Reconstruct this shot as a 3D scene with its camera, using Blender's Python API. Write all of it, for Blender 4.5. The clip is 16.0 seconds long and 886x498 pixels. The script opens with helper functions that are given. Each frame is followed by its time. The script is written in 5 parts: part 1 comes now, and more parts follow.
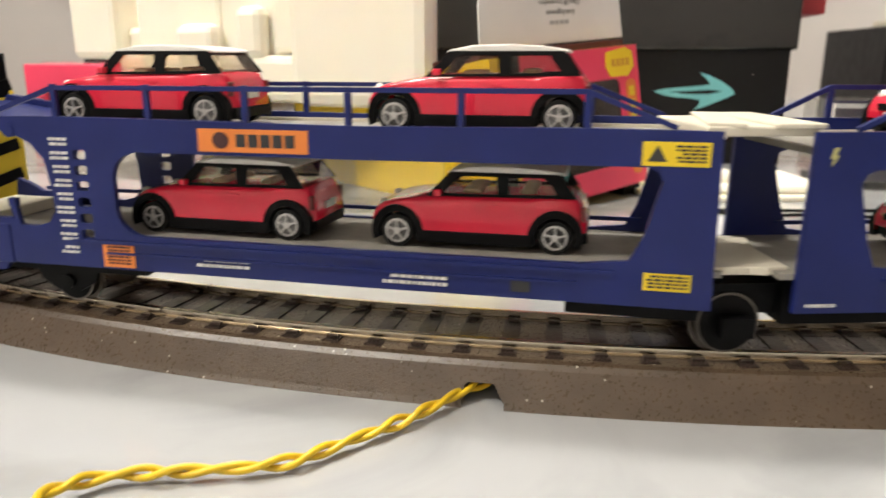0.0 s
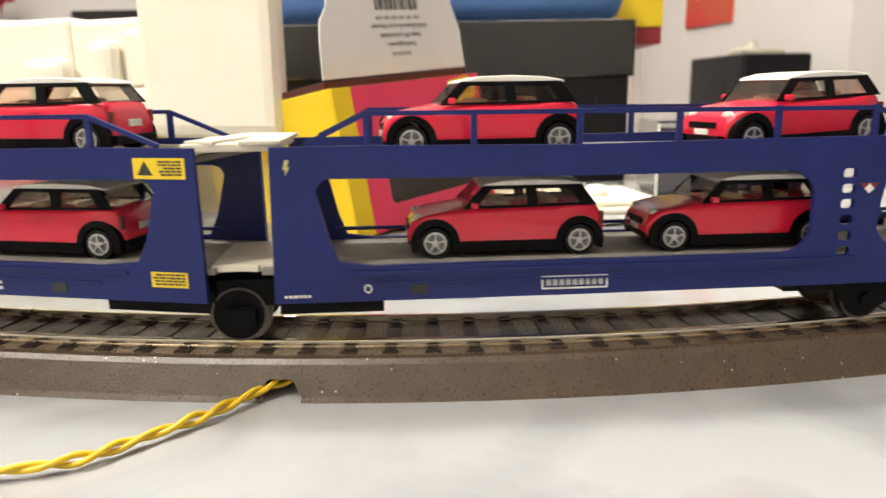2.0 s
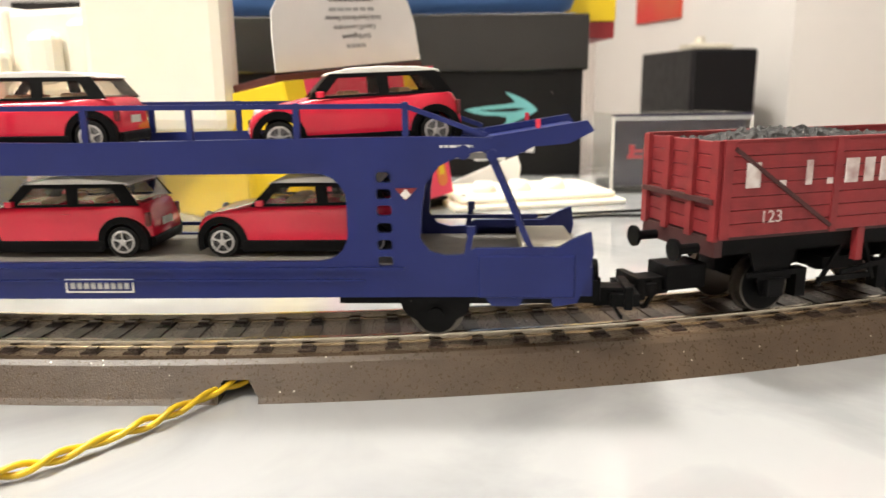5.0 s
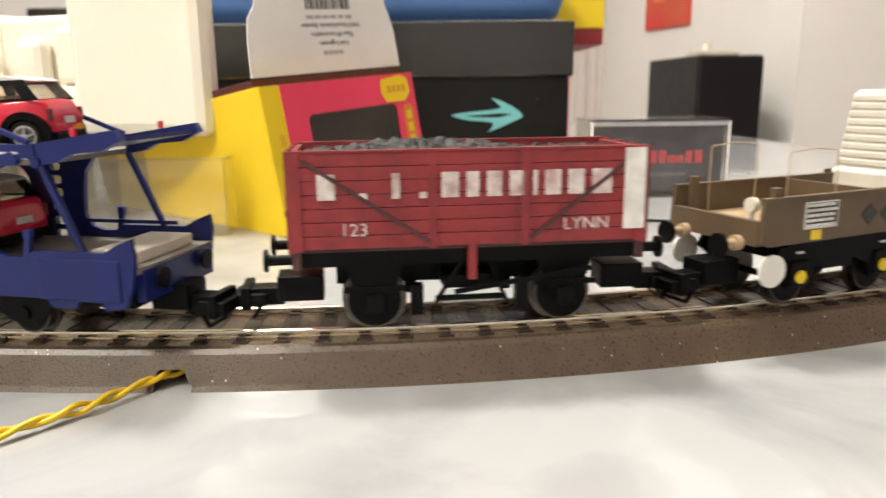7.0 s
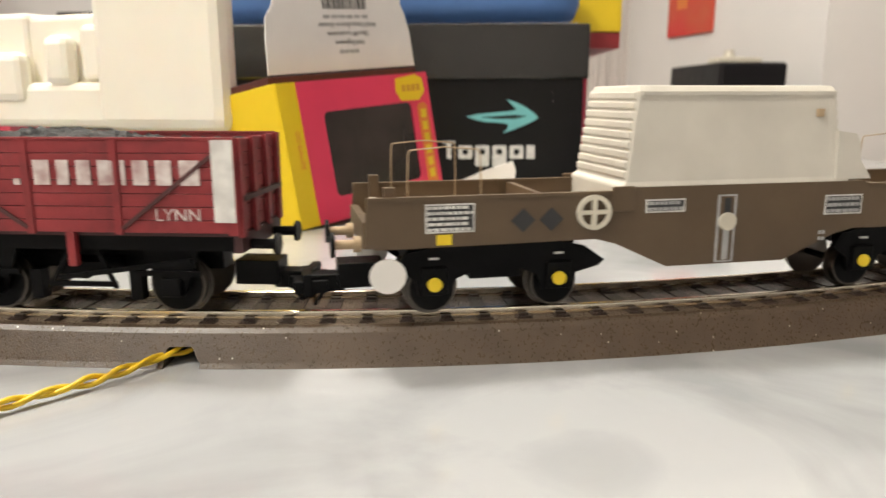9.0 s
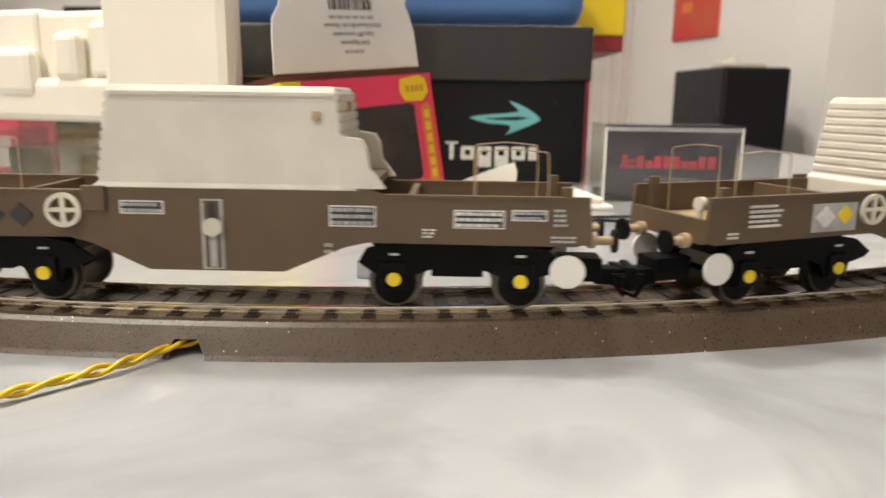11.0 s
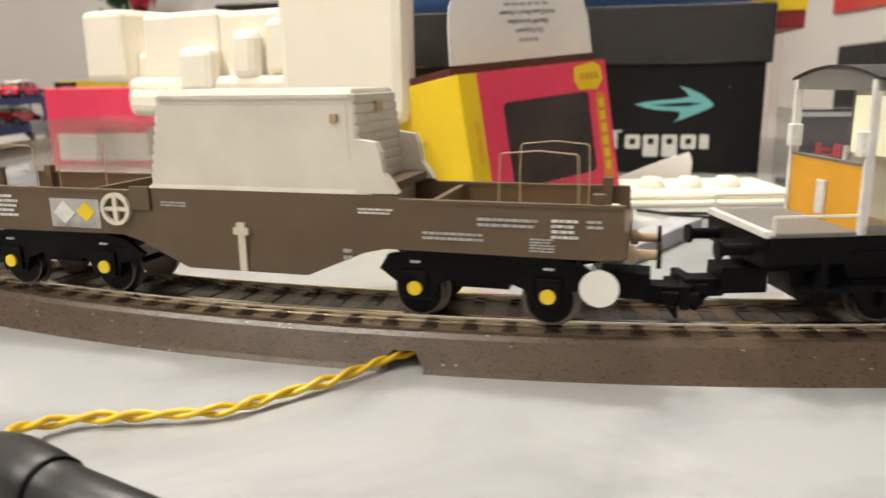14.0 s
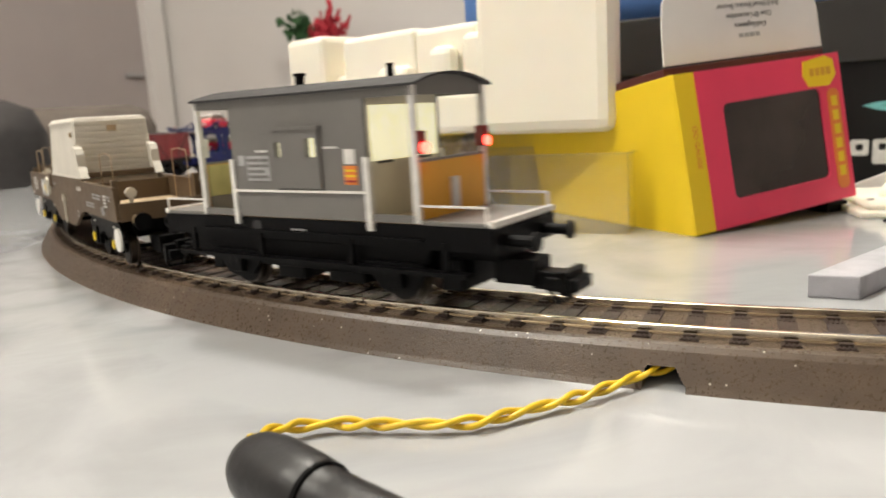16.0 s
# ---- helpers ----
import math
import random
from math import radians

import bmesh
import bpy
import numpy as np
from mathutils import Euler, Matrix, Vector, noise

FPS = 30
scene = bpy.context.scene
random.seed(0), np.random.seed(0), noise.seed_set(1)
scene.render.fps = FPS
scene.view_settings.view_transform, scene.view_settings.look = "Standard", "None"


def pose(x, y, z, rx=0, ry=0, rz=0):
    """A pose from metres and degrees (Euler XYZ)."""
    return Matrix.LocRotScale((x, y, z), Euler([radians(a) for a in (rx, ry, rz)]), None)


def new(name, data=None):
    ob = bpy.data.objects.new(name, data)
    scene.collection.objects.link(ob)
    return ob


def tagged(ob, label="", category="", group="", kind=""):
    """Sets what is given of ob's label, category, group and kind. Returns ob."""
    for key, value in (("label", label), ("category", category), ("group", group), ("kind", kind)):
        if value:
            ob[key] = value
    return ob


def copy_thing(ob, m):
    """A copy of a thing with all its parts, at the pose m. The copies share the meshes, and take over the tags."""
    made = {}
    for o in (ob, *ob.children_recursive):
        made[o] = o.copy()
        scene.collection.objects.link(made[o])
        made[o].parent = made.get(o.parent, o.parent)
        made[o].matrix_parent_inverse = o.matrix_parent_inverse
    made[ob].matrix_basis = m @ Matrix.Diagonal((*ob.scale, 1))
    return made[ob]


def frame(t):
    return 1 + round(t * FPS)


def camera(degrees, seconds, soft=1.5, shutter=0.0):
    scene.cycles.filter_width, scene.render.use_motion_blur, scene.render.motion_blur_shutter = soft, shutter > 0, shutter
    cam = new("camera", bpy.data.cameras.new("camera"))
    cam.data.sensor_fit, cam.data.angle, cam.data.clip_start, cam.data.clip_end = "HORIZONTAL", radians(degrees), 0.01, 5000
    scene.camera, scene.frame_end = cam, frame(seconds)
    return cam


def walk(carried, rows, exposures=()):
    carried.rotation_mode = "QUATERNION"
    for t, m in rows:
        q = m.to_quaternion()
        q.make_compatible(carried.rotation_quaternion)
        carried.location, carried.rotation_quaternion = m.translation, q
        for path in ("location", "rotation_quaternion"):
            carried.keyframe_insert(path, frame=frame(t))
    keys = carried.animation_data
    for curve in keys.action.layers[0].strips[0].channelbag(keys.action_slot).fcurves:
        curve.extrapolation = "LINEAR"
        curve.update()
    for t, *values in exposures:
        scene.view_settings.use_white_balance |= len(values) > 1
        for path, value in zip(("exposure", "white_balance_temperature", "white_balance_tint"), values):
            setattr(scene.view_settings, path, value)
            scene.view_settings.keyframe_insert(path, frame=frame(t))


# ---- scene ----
FOV = 62.56
PATH = [
    (0.0, pose(0.0122, -0.1500, 0.0666, 75.38, -0.13, 9.74)),
    (0.5, pose(0.0180, -0.1510, 0.0695, 75.60, 1.51, 7.55)),
    (1.0, pose(0.0233, -0.1534, 0.0705, 75.60, 1.40, 5.13)),
    (1.5, pose(0.0350, -0.1512, 0.0690, 77.28, 2.54, 3.03)),
    (2.0, pose(0.0387, -0.1647, 0.0656, 77.63, 0.76, 2.09)),
    (2.5, pose(0.0380, -0.1628, 0.0646, 77.62, 1.23, 0.74)),
    (3.0, pose(0.0385, -0.1631, 0.0633, 78.02, 1.36, -0.06)),
    (3.5, pose(0.0379, -0.1631, 0.0655, 77.46, 1.06, -0.68)),
    (6.0, pose(0.0381, -0.1614, 0.0644, 77.18, 0.68, -1.46)),
    (6.5, pose(0.0434, -0.1629, 0.0656, 77.33, 0.62, -1.41)),
    (7.0, pose(0.0573, -0.1700, 0.0646, 77.64, 0.57, -0.27)),
    (7.5, pose(0.0651, -0.1770, 0.0674, 77.20, 1.59, 0.65)),
    (8.0, pose(0.0637, -0.1765, 0.0636, 77.59, 0.59, 1.38)),
    (10.5, pose(0.0611, -0.1754, 0.0602, 78.29, -0.25, 1.55)),
    (11.0, pose(0.0622, -0.1801, 0.0617, 78.11, -0.77, 1.74)),
    (11.5, pose(0.0608, -0.1811, 0.0615, 78.20, -1.35, 1.82)),
    (12.0, pose(0.0602, -0.1788, 0.0622, 78.28, -0.58, 2.44)),
    (12.5, pose(0.0599, -0.1793, 0.0653, 78.26, -0.62, 4.26)),
    (13.0, pose(0.0568, -0.1726, 0.0644, 78.44, -0.18, 6.85)),
    (13.5, pose(0.0493, -0.1707, 0.0632, 77.91, -0.02, 8.89)),
    (14.0, pose(0.0376, -0.1684, 0.0640, 76.99, 0.77, 11.45)),
    (14.5, pose(0.0234, -0.1666, 0.0657, 77.52, 1.50, 14.20)),
    (15.0, pose(0.0207, -0.1600, 0.0624, 78.36, 3.13, 19.20)),
    (15.5, pose(0.0159, -0.1589, 0.0595, 79.25, 2.87, 22.56)),
    (16.0, pose(0.0165, -0.1608, 0.0566, 79.40, 3.23, 24.03)),
]
cam = camera(FOV, 16.0, soft=1.5, shutter=0.5)
cam.data.dof.use_dof = True
cam.data.dof.focus_distance = 0.16
cam.data.dof.aperture_fstop = 28
walk(cam, PATH, [(0.0, 0.02), (1.5, 0.12), (3.5, 0.33), (6.0, 0.3), (8.0, 0.12), (10.5, -0.1), (13.0, -0.06), (14.5, -0.12), (16.0, -0.16)])

# distance in millimetres that the train has run, by seconds
RUN = [(0.0, -1.3), (0.5, 13.4), (1.0, 28.2), (1.5, 41.8), (2.0, 55.1), (2.5, 69.6), (3.0, 84.6), (3.5, 99.3), (4.0, 114.4), (4.5, 130.0), (5.0, 146.3), (5.5, 163.3), (6.0, 181.2), (6.5, 201.3), (7.0, 221.4), (7.5, 241.6), (8.0, 262.2), (8.5, 285.5), (9.0, 311.0), (9.5, 338.5), (10.0, 368.1), (10.5, 399.8), (11.0, 432.8), (11.5, 468.6), (12.0, 505.3), (12.5, 544.0), (13.0, 587.0), (13.5, 631.4), (14.0, 678.7), (14.5, 729.8), (15.0, 782.2), (15.5, 839.0), (16.0, 897.6)]

# ---- world and light ----
world = bpy.data.worlds.new("room_world")
scene.world = world
world.use_nodes = True
world.node_tree.nodes["Background"].inputs[0].default_value = (0.95, 0.9, 0.82, 1)
world.node_tree.nodes["Background"].inputs[1].default_value = 0.05


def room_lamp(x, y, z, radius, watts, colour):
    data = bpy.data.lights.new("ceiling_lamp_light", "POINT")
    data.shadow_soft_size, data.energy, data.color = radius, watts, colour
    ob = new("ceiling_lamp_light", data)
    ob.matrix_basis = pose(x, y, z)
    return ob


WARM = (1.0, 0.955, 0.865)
room_lamp(-0.32, 0.45, 1.45, 0.10, 66, WARM)
# fill lamp added out of view, front left, to brighten facing sides
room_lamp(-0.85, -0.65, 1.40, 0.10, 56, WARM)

# ---- materials ----


def mat(name, col, rough=0.5, metal=0.0, var=0.12, scale=40.0, bump=0.0, bscale=400.0, spec=0.5, coat=0.0, alpha=1.0, glow=None, power=0.0, trans=0.0, sss=0.0, col2=None):
    m = bpy.data.materials.new(name)
    m.use_nodes = True
    nt = m.node_tree
    b = nt.nodes["Principled BSDF"]
    b.inputs["Roughness"].default_value = rough
    b.inputs["Metallic"].default_value = metal
    b.inputs["Specular IOR Level"].default_value = spec
    b.inputs["Coat Weight"].default_value = coat
    b.inputs["Coat Roughness"].default_value = 0.12
    b.inputs["Alpha"].default_value = alpha
    b.inputs["Transmission Weight"].default_value = trans
    if sss:
        b.inputs["Subsurface Weight"].default_value = sss
        b.inputs["Subsurface Radius"].default_value = (0.01, 0.008, 0.006)
    if glow:
        b.inputs["Emission Color"].default_value = (*glow, 1)
        b.inputs["Emission Strength"].default_value = power
    tc = nt.nodes.new("ShaderNodeTexCoord")
    n1 = nt.nodes.new("ShaderNodeTexNoise")
    n1.inputs["Scale"].default_value = scale
    n1.inputs["Detail"].default_value = 6
    nt.links.new(tc.outputs["Object"], n1.inputs["Vector"])
    mix = nt.nodes.new("ShaderNodeMix")
    mix.data_type = "RGBA"
    c2 = col2 or tuple(c * (1 - 2 * var) for c in col)
    mix.inputs[6].default_value = (*[min(1, c * (1 + var)) for c in col], 1)
    mix.inputs[7].default_value = (*c2, 1)
    ramp = nt.nodes.new("ShaderNodeMapRange")
    ramp.inputs[1].default_value, ramp.inputs[2].default_value = 0.35, 0.75
    nt.links.new(n1.outputs["Fac"], ramp.inputs[0])
    nt.links.new(ramp.outputs[0], mix.inputs[0])
    nt.links.new(mix.outputs[2], b.inputs["Base Color"])
    rr = nt.nodes.new("ShaderNodeMapRange")
    rr.inputs[3].default_value, rr.inputs[4].default_value = max(0.02, rough * 0.8), min(1, rough * 1.25)
    n2 = nt.nodes.new("ShaderNodeTexNoise")
    n2.inputs["Scale"].default_value = scale * 7
    n2.inputs["Detail"].default_value = 4
    nt.links.new(tc.outputs["Object"], n2.inputs["Vector"])
    nt.links.new(n2.outputs["Fac"], rr.inputs[0])
    nt.links.new(rr.outputs[0], b.inputs["Roughness"])
    if bump:
        n3 = nt.nodes.new("ShaderNodeTexNoise")
        n3.inputs["Scale"].default_value = bscale
        n3.inputs["Detail"].default_value = 5
        nt.links.new(tc.outputs["Object"], n3.inputs["Vector"])
        bp = nt.nodes.new("ShaderNodeBump")
        bp.inputs["Strength"].default_value = bump
        bp.inputs["Distance"].default_value = 0.001
        nt.links.new(n3.outputs["Fac"], bp.inputs["Height"])
        nt.links.new(bp.outputs[0], b.inputs["Normal"])
    return m


def clear_mat(name, tint, rough, gloss, haze=0.0):
    """Thin clear plastic: mostly see-through, with a glossy skin."""
    m = bpy.data.materials.new(name)
    m.use_nodes = True
    nt = m.node_tree
    nt.nodes.remove(nt.nodes["Principled BSDF"])
    t = nt.nodes.new("ShaderNodeBsdfTransparent")
    t.inputs[0].default_value = (*tint, 1)
    g = nt.nodes.new("ShaderNodeBsdfGlossy")
    g.inputs["Roughness"].default_value = rough
    fr = nt.nodes.new("ShaderNodeFresnel")
    fr.inputs["IOR"].default_value = 1.45
    add = nt.nodes.new("ShaderNodeMath")
    add.operation = "MULTIPLY_ADD"
    add.inputs[1].default_value, add.inputs[2].default_value = 0.3, gloss
    nt.links.new(fr.outputs[0], add.inputs[0])
    df = nt.nodes.new("ShaderNodeBsdfDiffuse")
    df.inputs[0].default_value = (0.8, 0.78, 0.74, 1)
    hz = nt.nodes.new("ShaderNodeMixShader")
    hz.inputs[0].default_value = haze
    nt.links.new(t.outputs[0], hz.inputs[1])
    nt.links.new(df.outputs[0], hz.inputs[2])
    mx = nt.nodes.new("ShaderNodeMixShader")
    nt.links.new(add.outputs[0], mx.inputs[0])
    nt.links.new(hz.outputs[0], mx.inputs[1])
    nt.links.new(g.outputs[0], mx.inputs[2])
    nt.links.new(mx.outputs[0], nt.nodes["Material Output"].inputs[0])
    return m


BLUE = mat("blue_paint", (0.009, 0.017, 0.115), 0.36, var=0.08, scale=60, bump=0.05, bscale=900, spec=0.32)
REDCAR = mat("red_car_paint", (0.72, 0.016, 0.05), 0.22, var=0.05, scale=80, coat=0.3)
WHITE = mat("white_plastic", (0.8, 0.78, 0.74), 0.4, var=0.04)
BLACK = mat("black_plastic", (0.0035, 0.0035, 0.004), 0.45, var=0.2, scale=90, bump=0.1, bscale=700, spec=0.1)
TYRE = mat("tyre_rubber", (0.007, 0.007, 0.007), 0.6, spec=0.2)
SILVER = mat("silver_paint", (0.62, 0.61, 0.6), 0.32, 0.6, var=0.06)
STEEL = mat("rail_steel", (0.7, 0.62, 0.5), 0.22, 1.0, var=0.08, scale=60)
WHEELSTEEL = mat("wheel_steel", (0.13, 0.115, 0.1), 0.35, 1.0, var=0.15)
CREAM = mat("cream_plastic", (0.62, 0.58, 0.48), 0.5, var=0.06, scale=90, bump=0.04)
FLASK = mat("ivory_plastic", (0.62, 0.59, 0.52), 0.5, var=0.05, scale=70, bump=0.05, bscale=500)
BROWN = mat("olive_brown_paint", (0.103, 0.068, 0.037), 0.5, var=0.07, scale=60, bump=0.05, bscale=700)
TAN = mat("tan_wood_floor", (0.42, 0.31, 0.19), 0.6, var=0.12, scale=120)
WAGONRED = mat("wagon_red_paint", (0.235, 0.022, 0.026), 0.5, var=0.16, scale=150, bump=0.12, bscale=900)
IRON = mat("dark_ironwork", (0.06, 0.018, 0.018), 0.55, var=0.2)
GREY = mat("van_grey_paint", (0.165, 0.158, 0.148), 0.48, var=0.05, scale=60, bump=0.04, bscale=800)
ROOFGREY = mat("dark_grey_roof", (0.026, 0.025, 0.026), 0.6, var=0.1)
ORANGE = mat("orange_panel", (0.7, 0.35, 0.025), 0.45, var=0.05)
LABELORANGE = mat("orange_label", (0.75, 0.22, 0.04), 0.5, var=0.05)
YELLOW = mat("yellow_label", (0.8, 0.58, 0.02), 0.5, var=0.05)
DECK = mat("deck_grey", (0.24, 0.225, 0.2), 0.65, var=0.12, scale=90, bump=0.1)
PRINT = mat("white_print", (0.7, 0.69, 0.66), 0.6, var=0.1, scale=300)
GREYPRINT = mat("grey_print", (0.4, 0.4, 0.4), 0.6, var=0.1, scale=300)
DARKPRINT = mat("dark_print", (0.03, 0.03, 0.032), 0.6)
COAL = mat("coal", (0.022, 0.022, 0.023), 0.6, var=0.3, scale=300, bump=0.5, bscale=900)
LAMPRED = mat("red_tail_lamp", (0.5, 0.02, 0.02), 0.3, glow=(1, 0.03, 0.02), power=22)
LAMPBODY = mat("dark_red_lamp_case", (0.16, 0.012, 0.012), 0.45)
LITWHITE = mat("lit_interior", (0.7, 0.68, 0.5), 0.5, glow=(1, 0.93, 0.6), power=0.75, var=0.25, scale=160)
GLASSDARK = clear_mat("tinted_window", (0.9, 0.87, 0.83), 0.03, 0.01)
CLEAR = clear_mat("clear_plastic", (0.99, 0.985, 0.97), 0.08, 0.035, 0.04)
SMOKE = clear_mat("hazy_plastic", (0.985, 0.975, 0.96), 0.15, 0.0, 0.05)

BALLAST = mat("ballast_plastic", (0.084, 0.057, 0.036), 0.28, var=0.12, scale=200, bump=0.16, bscale=2600, spec=0.7)
SLEEPER = mat("sleeper_plastic", (0.042, 0.027, 0.021), 0.38, var=0.2, scale=200, bump=0.2, bscale=900)
BOXPINK = mat("pink_card", (0.8, 0.05, 0.12), 0.42, var=0.05, scale=25, bump=0.05, bscale=200)
BOXYELLOW = mat("yellow_card", (0.86, 0.61, 0.014), 0.42, var=0.04, scale=25, bump=0.05, bscale=200)
BLACKCARD = mat("black_card", (0.008, 0.0075, 0.008), 0.45, var=0.15, scale=15, bump=0.2, bscale=60, spec=0.22)
GLOSSBLACK = mat("glossy_black_card", (0.01, 0.0095, 0.009), 0.2, var=0.3, scale=9, bump=1.0, bscale=34, spec=0.75)
TEAL = mat("teal_print", (0.17, 0.5, 0.52), 0.5, var=0.08)
BLUECARD = mat("blue_card", (0.09, 0.21, 0.52), 0.45, var=0.06, scale=25)
PAPER = mat("white_card", (0.82, 0.8, 0.79), 0.55, var=0.03, scale=30)
FOAM = mat("polystyrene", (0.93, 0.88, 0.76), 0.65, var=0.012, scale=30, bump=0.06, bscale=300, sss=0.3)
DARKRED = mat("dark_red_card", (0.3, 0.02, 0.025), 0.5, var=0.08)
MAROONSHADE = mat("shade_maroon_card", (0.085, 0.016, 0.014), 0.5, var=0.12)
WINDOWDARK = mat("window_film", (0.04, 0.03, 0.025), 0.14, var=0.3, scale=22, coat=0.4)
PURPLE = mat("navy_card", (0.016, 0.012, 0.045), 0.4, var=0.15, scale=20)
REDPRINT = mat("red_print", (0.65, 0.03, 0.06), 0.5)
GREYFOAM = mat("grey_foam", (0.4, 0.4, 0.43), 0.8, var=0.08, scale=120, bump=0.4, bscale=600)
WIRE = mat("yellow_wire", (0.76, 0.5, 0.02), 0.32, var=0.06, scale=200)
RUBBER = mat("black_rubber", (0.02, 0.02, 0.021), 0.42, var=0.2, scale=80, bump=0.15, bscale=500)
WALLPAINT = mat("wall_paint", (0.8, 0.78, 0.76), 0.8, var=0.025, scale=2, bump=0.1, bscale=120)
GREYWALL = mat("grey_wall_paint", (0.42, 0.38, 0.37), 0.8, var=0.03, scale=2, bump=0.1, bscale=120)
CEILPAINT = mat("ceiling_paint", (0.8, 0.78, 0.75), 0.85, var=0.02, scale=2)
FLOORMAT = mat("wood_floor", (0.24, 0.15, 0.09), 0.4, var=0.2, scale=6)
CURTAIN = mat("curtain_cloth", (0.62, 0.57, 0.54), 0.85, var=0.05, scale=6)
CABINET = mat("black_veneer", (0.008, 0.0075, 0.009), 0.5, var=0.1, scale=6, spec=0.22)
POSTER = mat("poster_red", (0.5, 0.035, 0.03), 0.6, var=0.25, scale=6, col2=(0.55, 0.12, 0.05))
SOFA = mat("dark_sofa_cloth", (0.03, 0.027, 0.027), 0.9, var=0.2, scale=12, bump=0.3, bscale=200)
TAUPE = mat("taupe_cloth", (0.12, 0.1, 0.085), 0.9, var=0.15, scale=12, bump=0.3, bscale=200)
GREEN = mat("leaf_green", (0.03, 0.1, 0.03), 0.6, var=0.3, scale=40)
FLOWER = mat("flower_red", (0.5, 0.03, 0.05), 0.6, var=0.2, scale=40)
LAMPGLASS = mat("lamp_glass", (0.8, 0.8, 0.75), 0.4, glow=(1.0, 0.86, 0.68), power=6)


def table_cover():
    """Glossy marbled oilcloth: cloudy greys and whites, soft ripples."""
    m = mat("marbled_oilcloth", (0.40, 0.41, 0.42), 0.06, var=0.04, scale=13, col2=(0.31, 0.318, 0.33), spec=1.0)
    nt = m.node_tree
    b = nt.nodes["Principled BSDF"]
    tc = nt.nodes.new("ShaderNodeTexCoord")
    n = nt.nodes.new("ShaderNodeTexNoise")
    for node in nt.nodes:
        if node.type == "TEX_NOISE" and node.inputs["Scale"].default_value < 20:
            node.inputs["Distortion"].default_value = 1.6
        if node.type == "MAP_RANGE" and node.inputs[1].default_value > 0.3:
            node.inputs[1].default_value, node.inputs[2].default_value = 0.45, 0.68
    n.inputs["Scale"].default_value = 18
    n.inputs["Detail"].default_value = 3
    n.inputs["Distortion"].default_value = 1.2
    nt.links.new(tc.outputs["Object"], n.inputs["Vector"])
    bp = nt.nodes.new("ShaderNodeBump")
    bp.inputs["Strength"].default_value = 0.2
    bp.inputs["Distance"].default_value = 0.002
    nt.links.new(n.outputs["Fac"], bp.inputs["Height"])
    fine = nt.nodes.new("ShaderNodeTexNoise")
    fine.inputs["Scale"].default_value, fine.inputs["Detail"].default_value, fine.inputs["Distortion"].default_value = 55, 2, 0.6
    nt.links.new(tc.outputs["Object"], fine.inputs["Vector"])
    ripple = nt.nodes.new("ShaderNodeBump")
    ripple.inputs["Strength"].default_value, ripple.inputs["Distance"].default_value = 0.12, 0.001
    nt.links.new(fine.outputs["Fac"], ripple.inputs["Height"])
    nt.links.new(bp.outputs[0], ripple.inputs["Normal"])
    nt.links.new(ripple.outputs[0], b.inputs["Normal"])
    return m


OILCLOTH = table_cover()


def dust_specks(m, scale, size):
    """Sparse pale dust specks on a material."""
    nt = m.node_tree
    b = nt.nodes["Principled BSDF"]
    src = b.inputs["Base Color"].links[0].from_socket
    tc = nt.nodes.new("ShaderNodeTexCoord")
    v = nt.nodes.new("ShaderNodeTexVoronoi")
    v.inputs["Scale"].default_value = scale
    nt.links.new(tc.outputs["Object"], v.inputs["Vector"])
    lt = nt.nodes.new("ShaderNodeMath")
    lt.operation = "LESS_THAN"
    lt.inputs[1].default_value = size
    nt.links.new(v.outputs["Distance"], lt.inputs[0])
    sp = nt.nodes.new("ShaderNodeSeparateColor")
    nt.links.new(v.outputs["Color"], sp.inputs[0])
    gt = nt.nodes.new("ShaderNodeMath")
    gt.operation = "GREATER_THAN"
    gt.inputs[1].default_value = 0.62
    nt.links.new(sp.outputs[0], gt.inputs[0])
    mu = nt.nodes.new("ShaderNodeMath")
    mu.operation = "MULTIPLY"
    nt.links.new(lt.outputs[0], mu.inputs[0])
    nt.links.new(gt.outputs[0], mu.inputs[1])
    mx = nt.nodes.new("ShaderNodeMix")
    mx.data_type = "RGBA"
    mx.inputs[7].default_value = (0.6, 0.55, 0.48, 1)
    nt.links.new(mu.outputs[0], mx.inputs[0])
    nt.links.new(src, mx.inputs[6])
    nt.links.new(mx.outputs[2], b.inputs["Base Color"])


dust_specks(BALLAST, 420, 0.10)
dust_specks(BLACKCARD, 120, 0.05)

# ---- mesh tools: millimetres in, metres out ----
MM = 0.001


def link(name, bm, material, parent=None, label="", smooth=False):
    bmesh.ops.recalc_face_normals(bm, faces=bm.faces)
    me = bpy.data.meshes.new(name)
    bm.to_mesh(me)
    bm.free()
    me.materials.append(material)
    if smooth:
        for p in me.polygons:
            p.use_smooth = True
    ob = new(name, me)
    if parent:
        ob.parent = parent
    if label:
        ob["label"] = label
    return ob


def part(name, bm, material, parent, label="", smooth=False):
    return link(name, bm, material, parent, label, smooth)


def thing(name, label, category, group="", m=None):
    ob = new(name)
    ob.empty_display_size = 0.01
    if m is not None:
        ob.matrix_basis = m
    return tagged(ob, label, category, group)


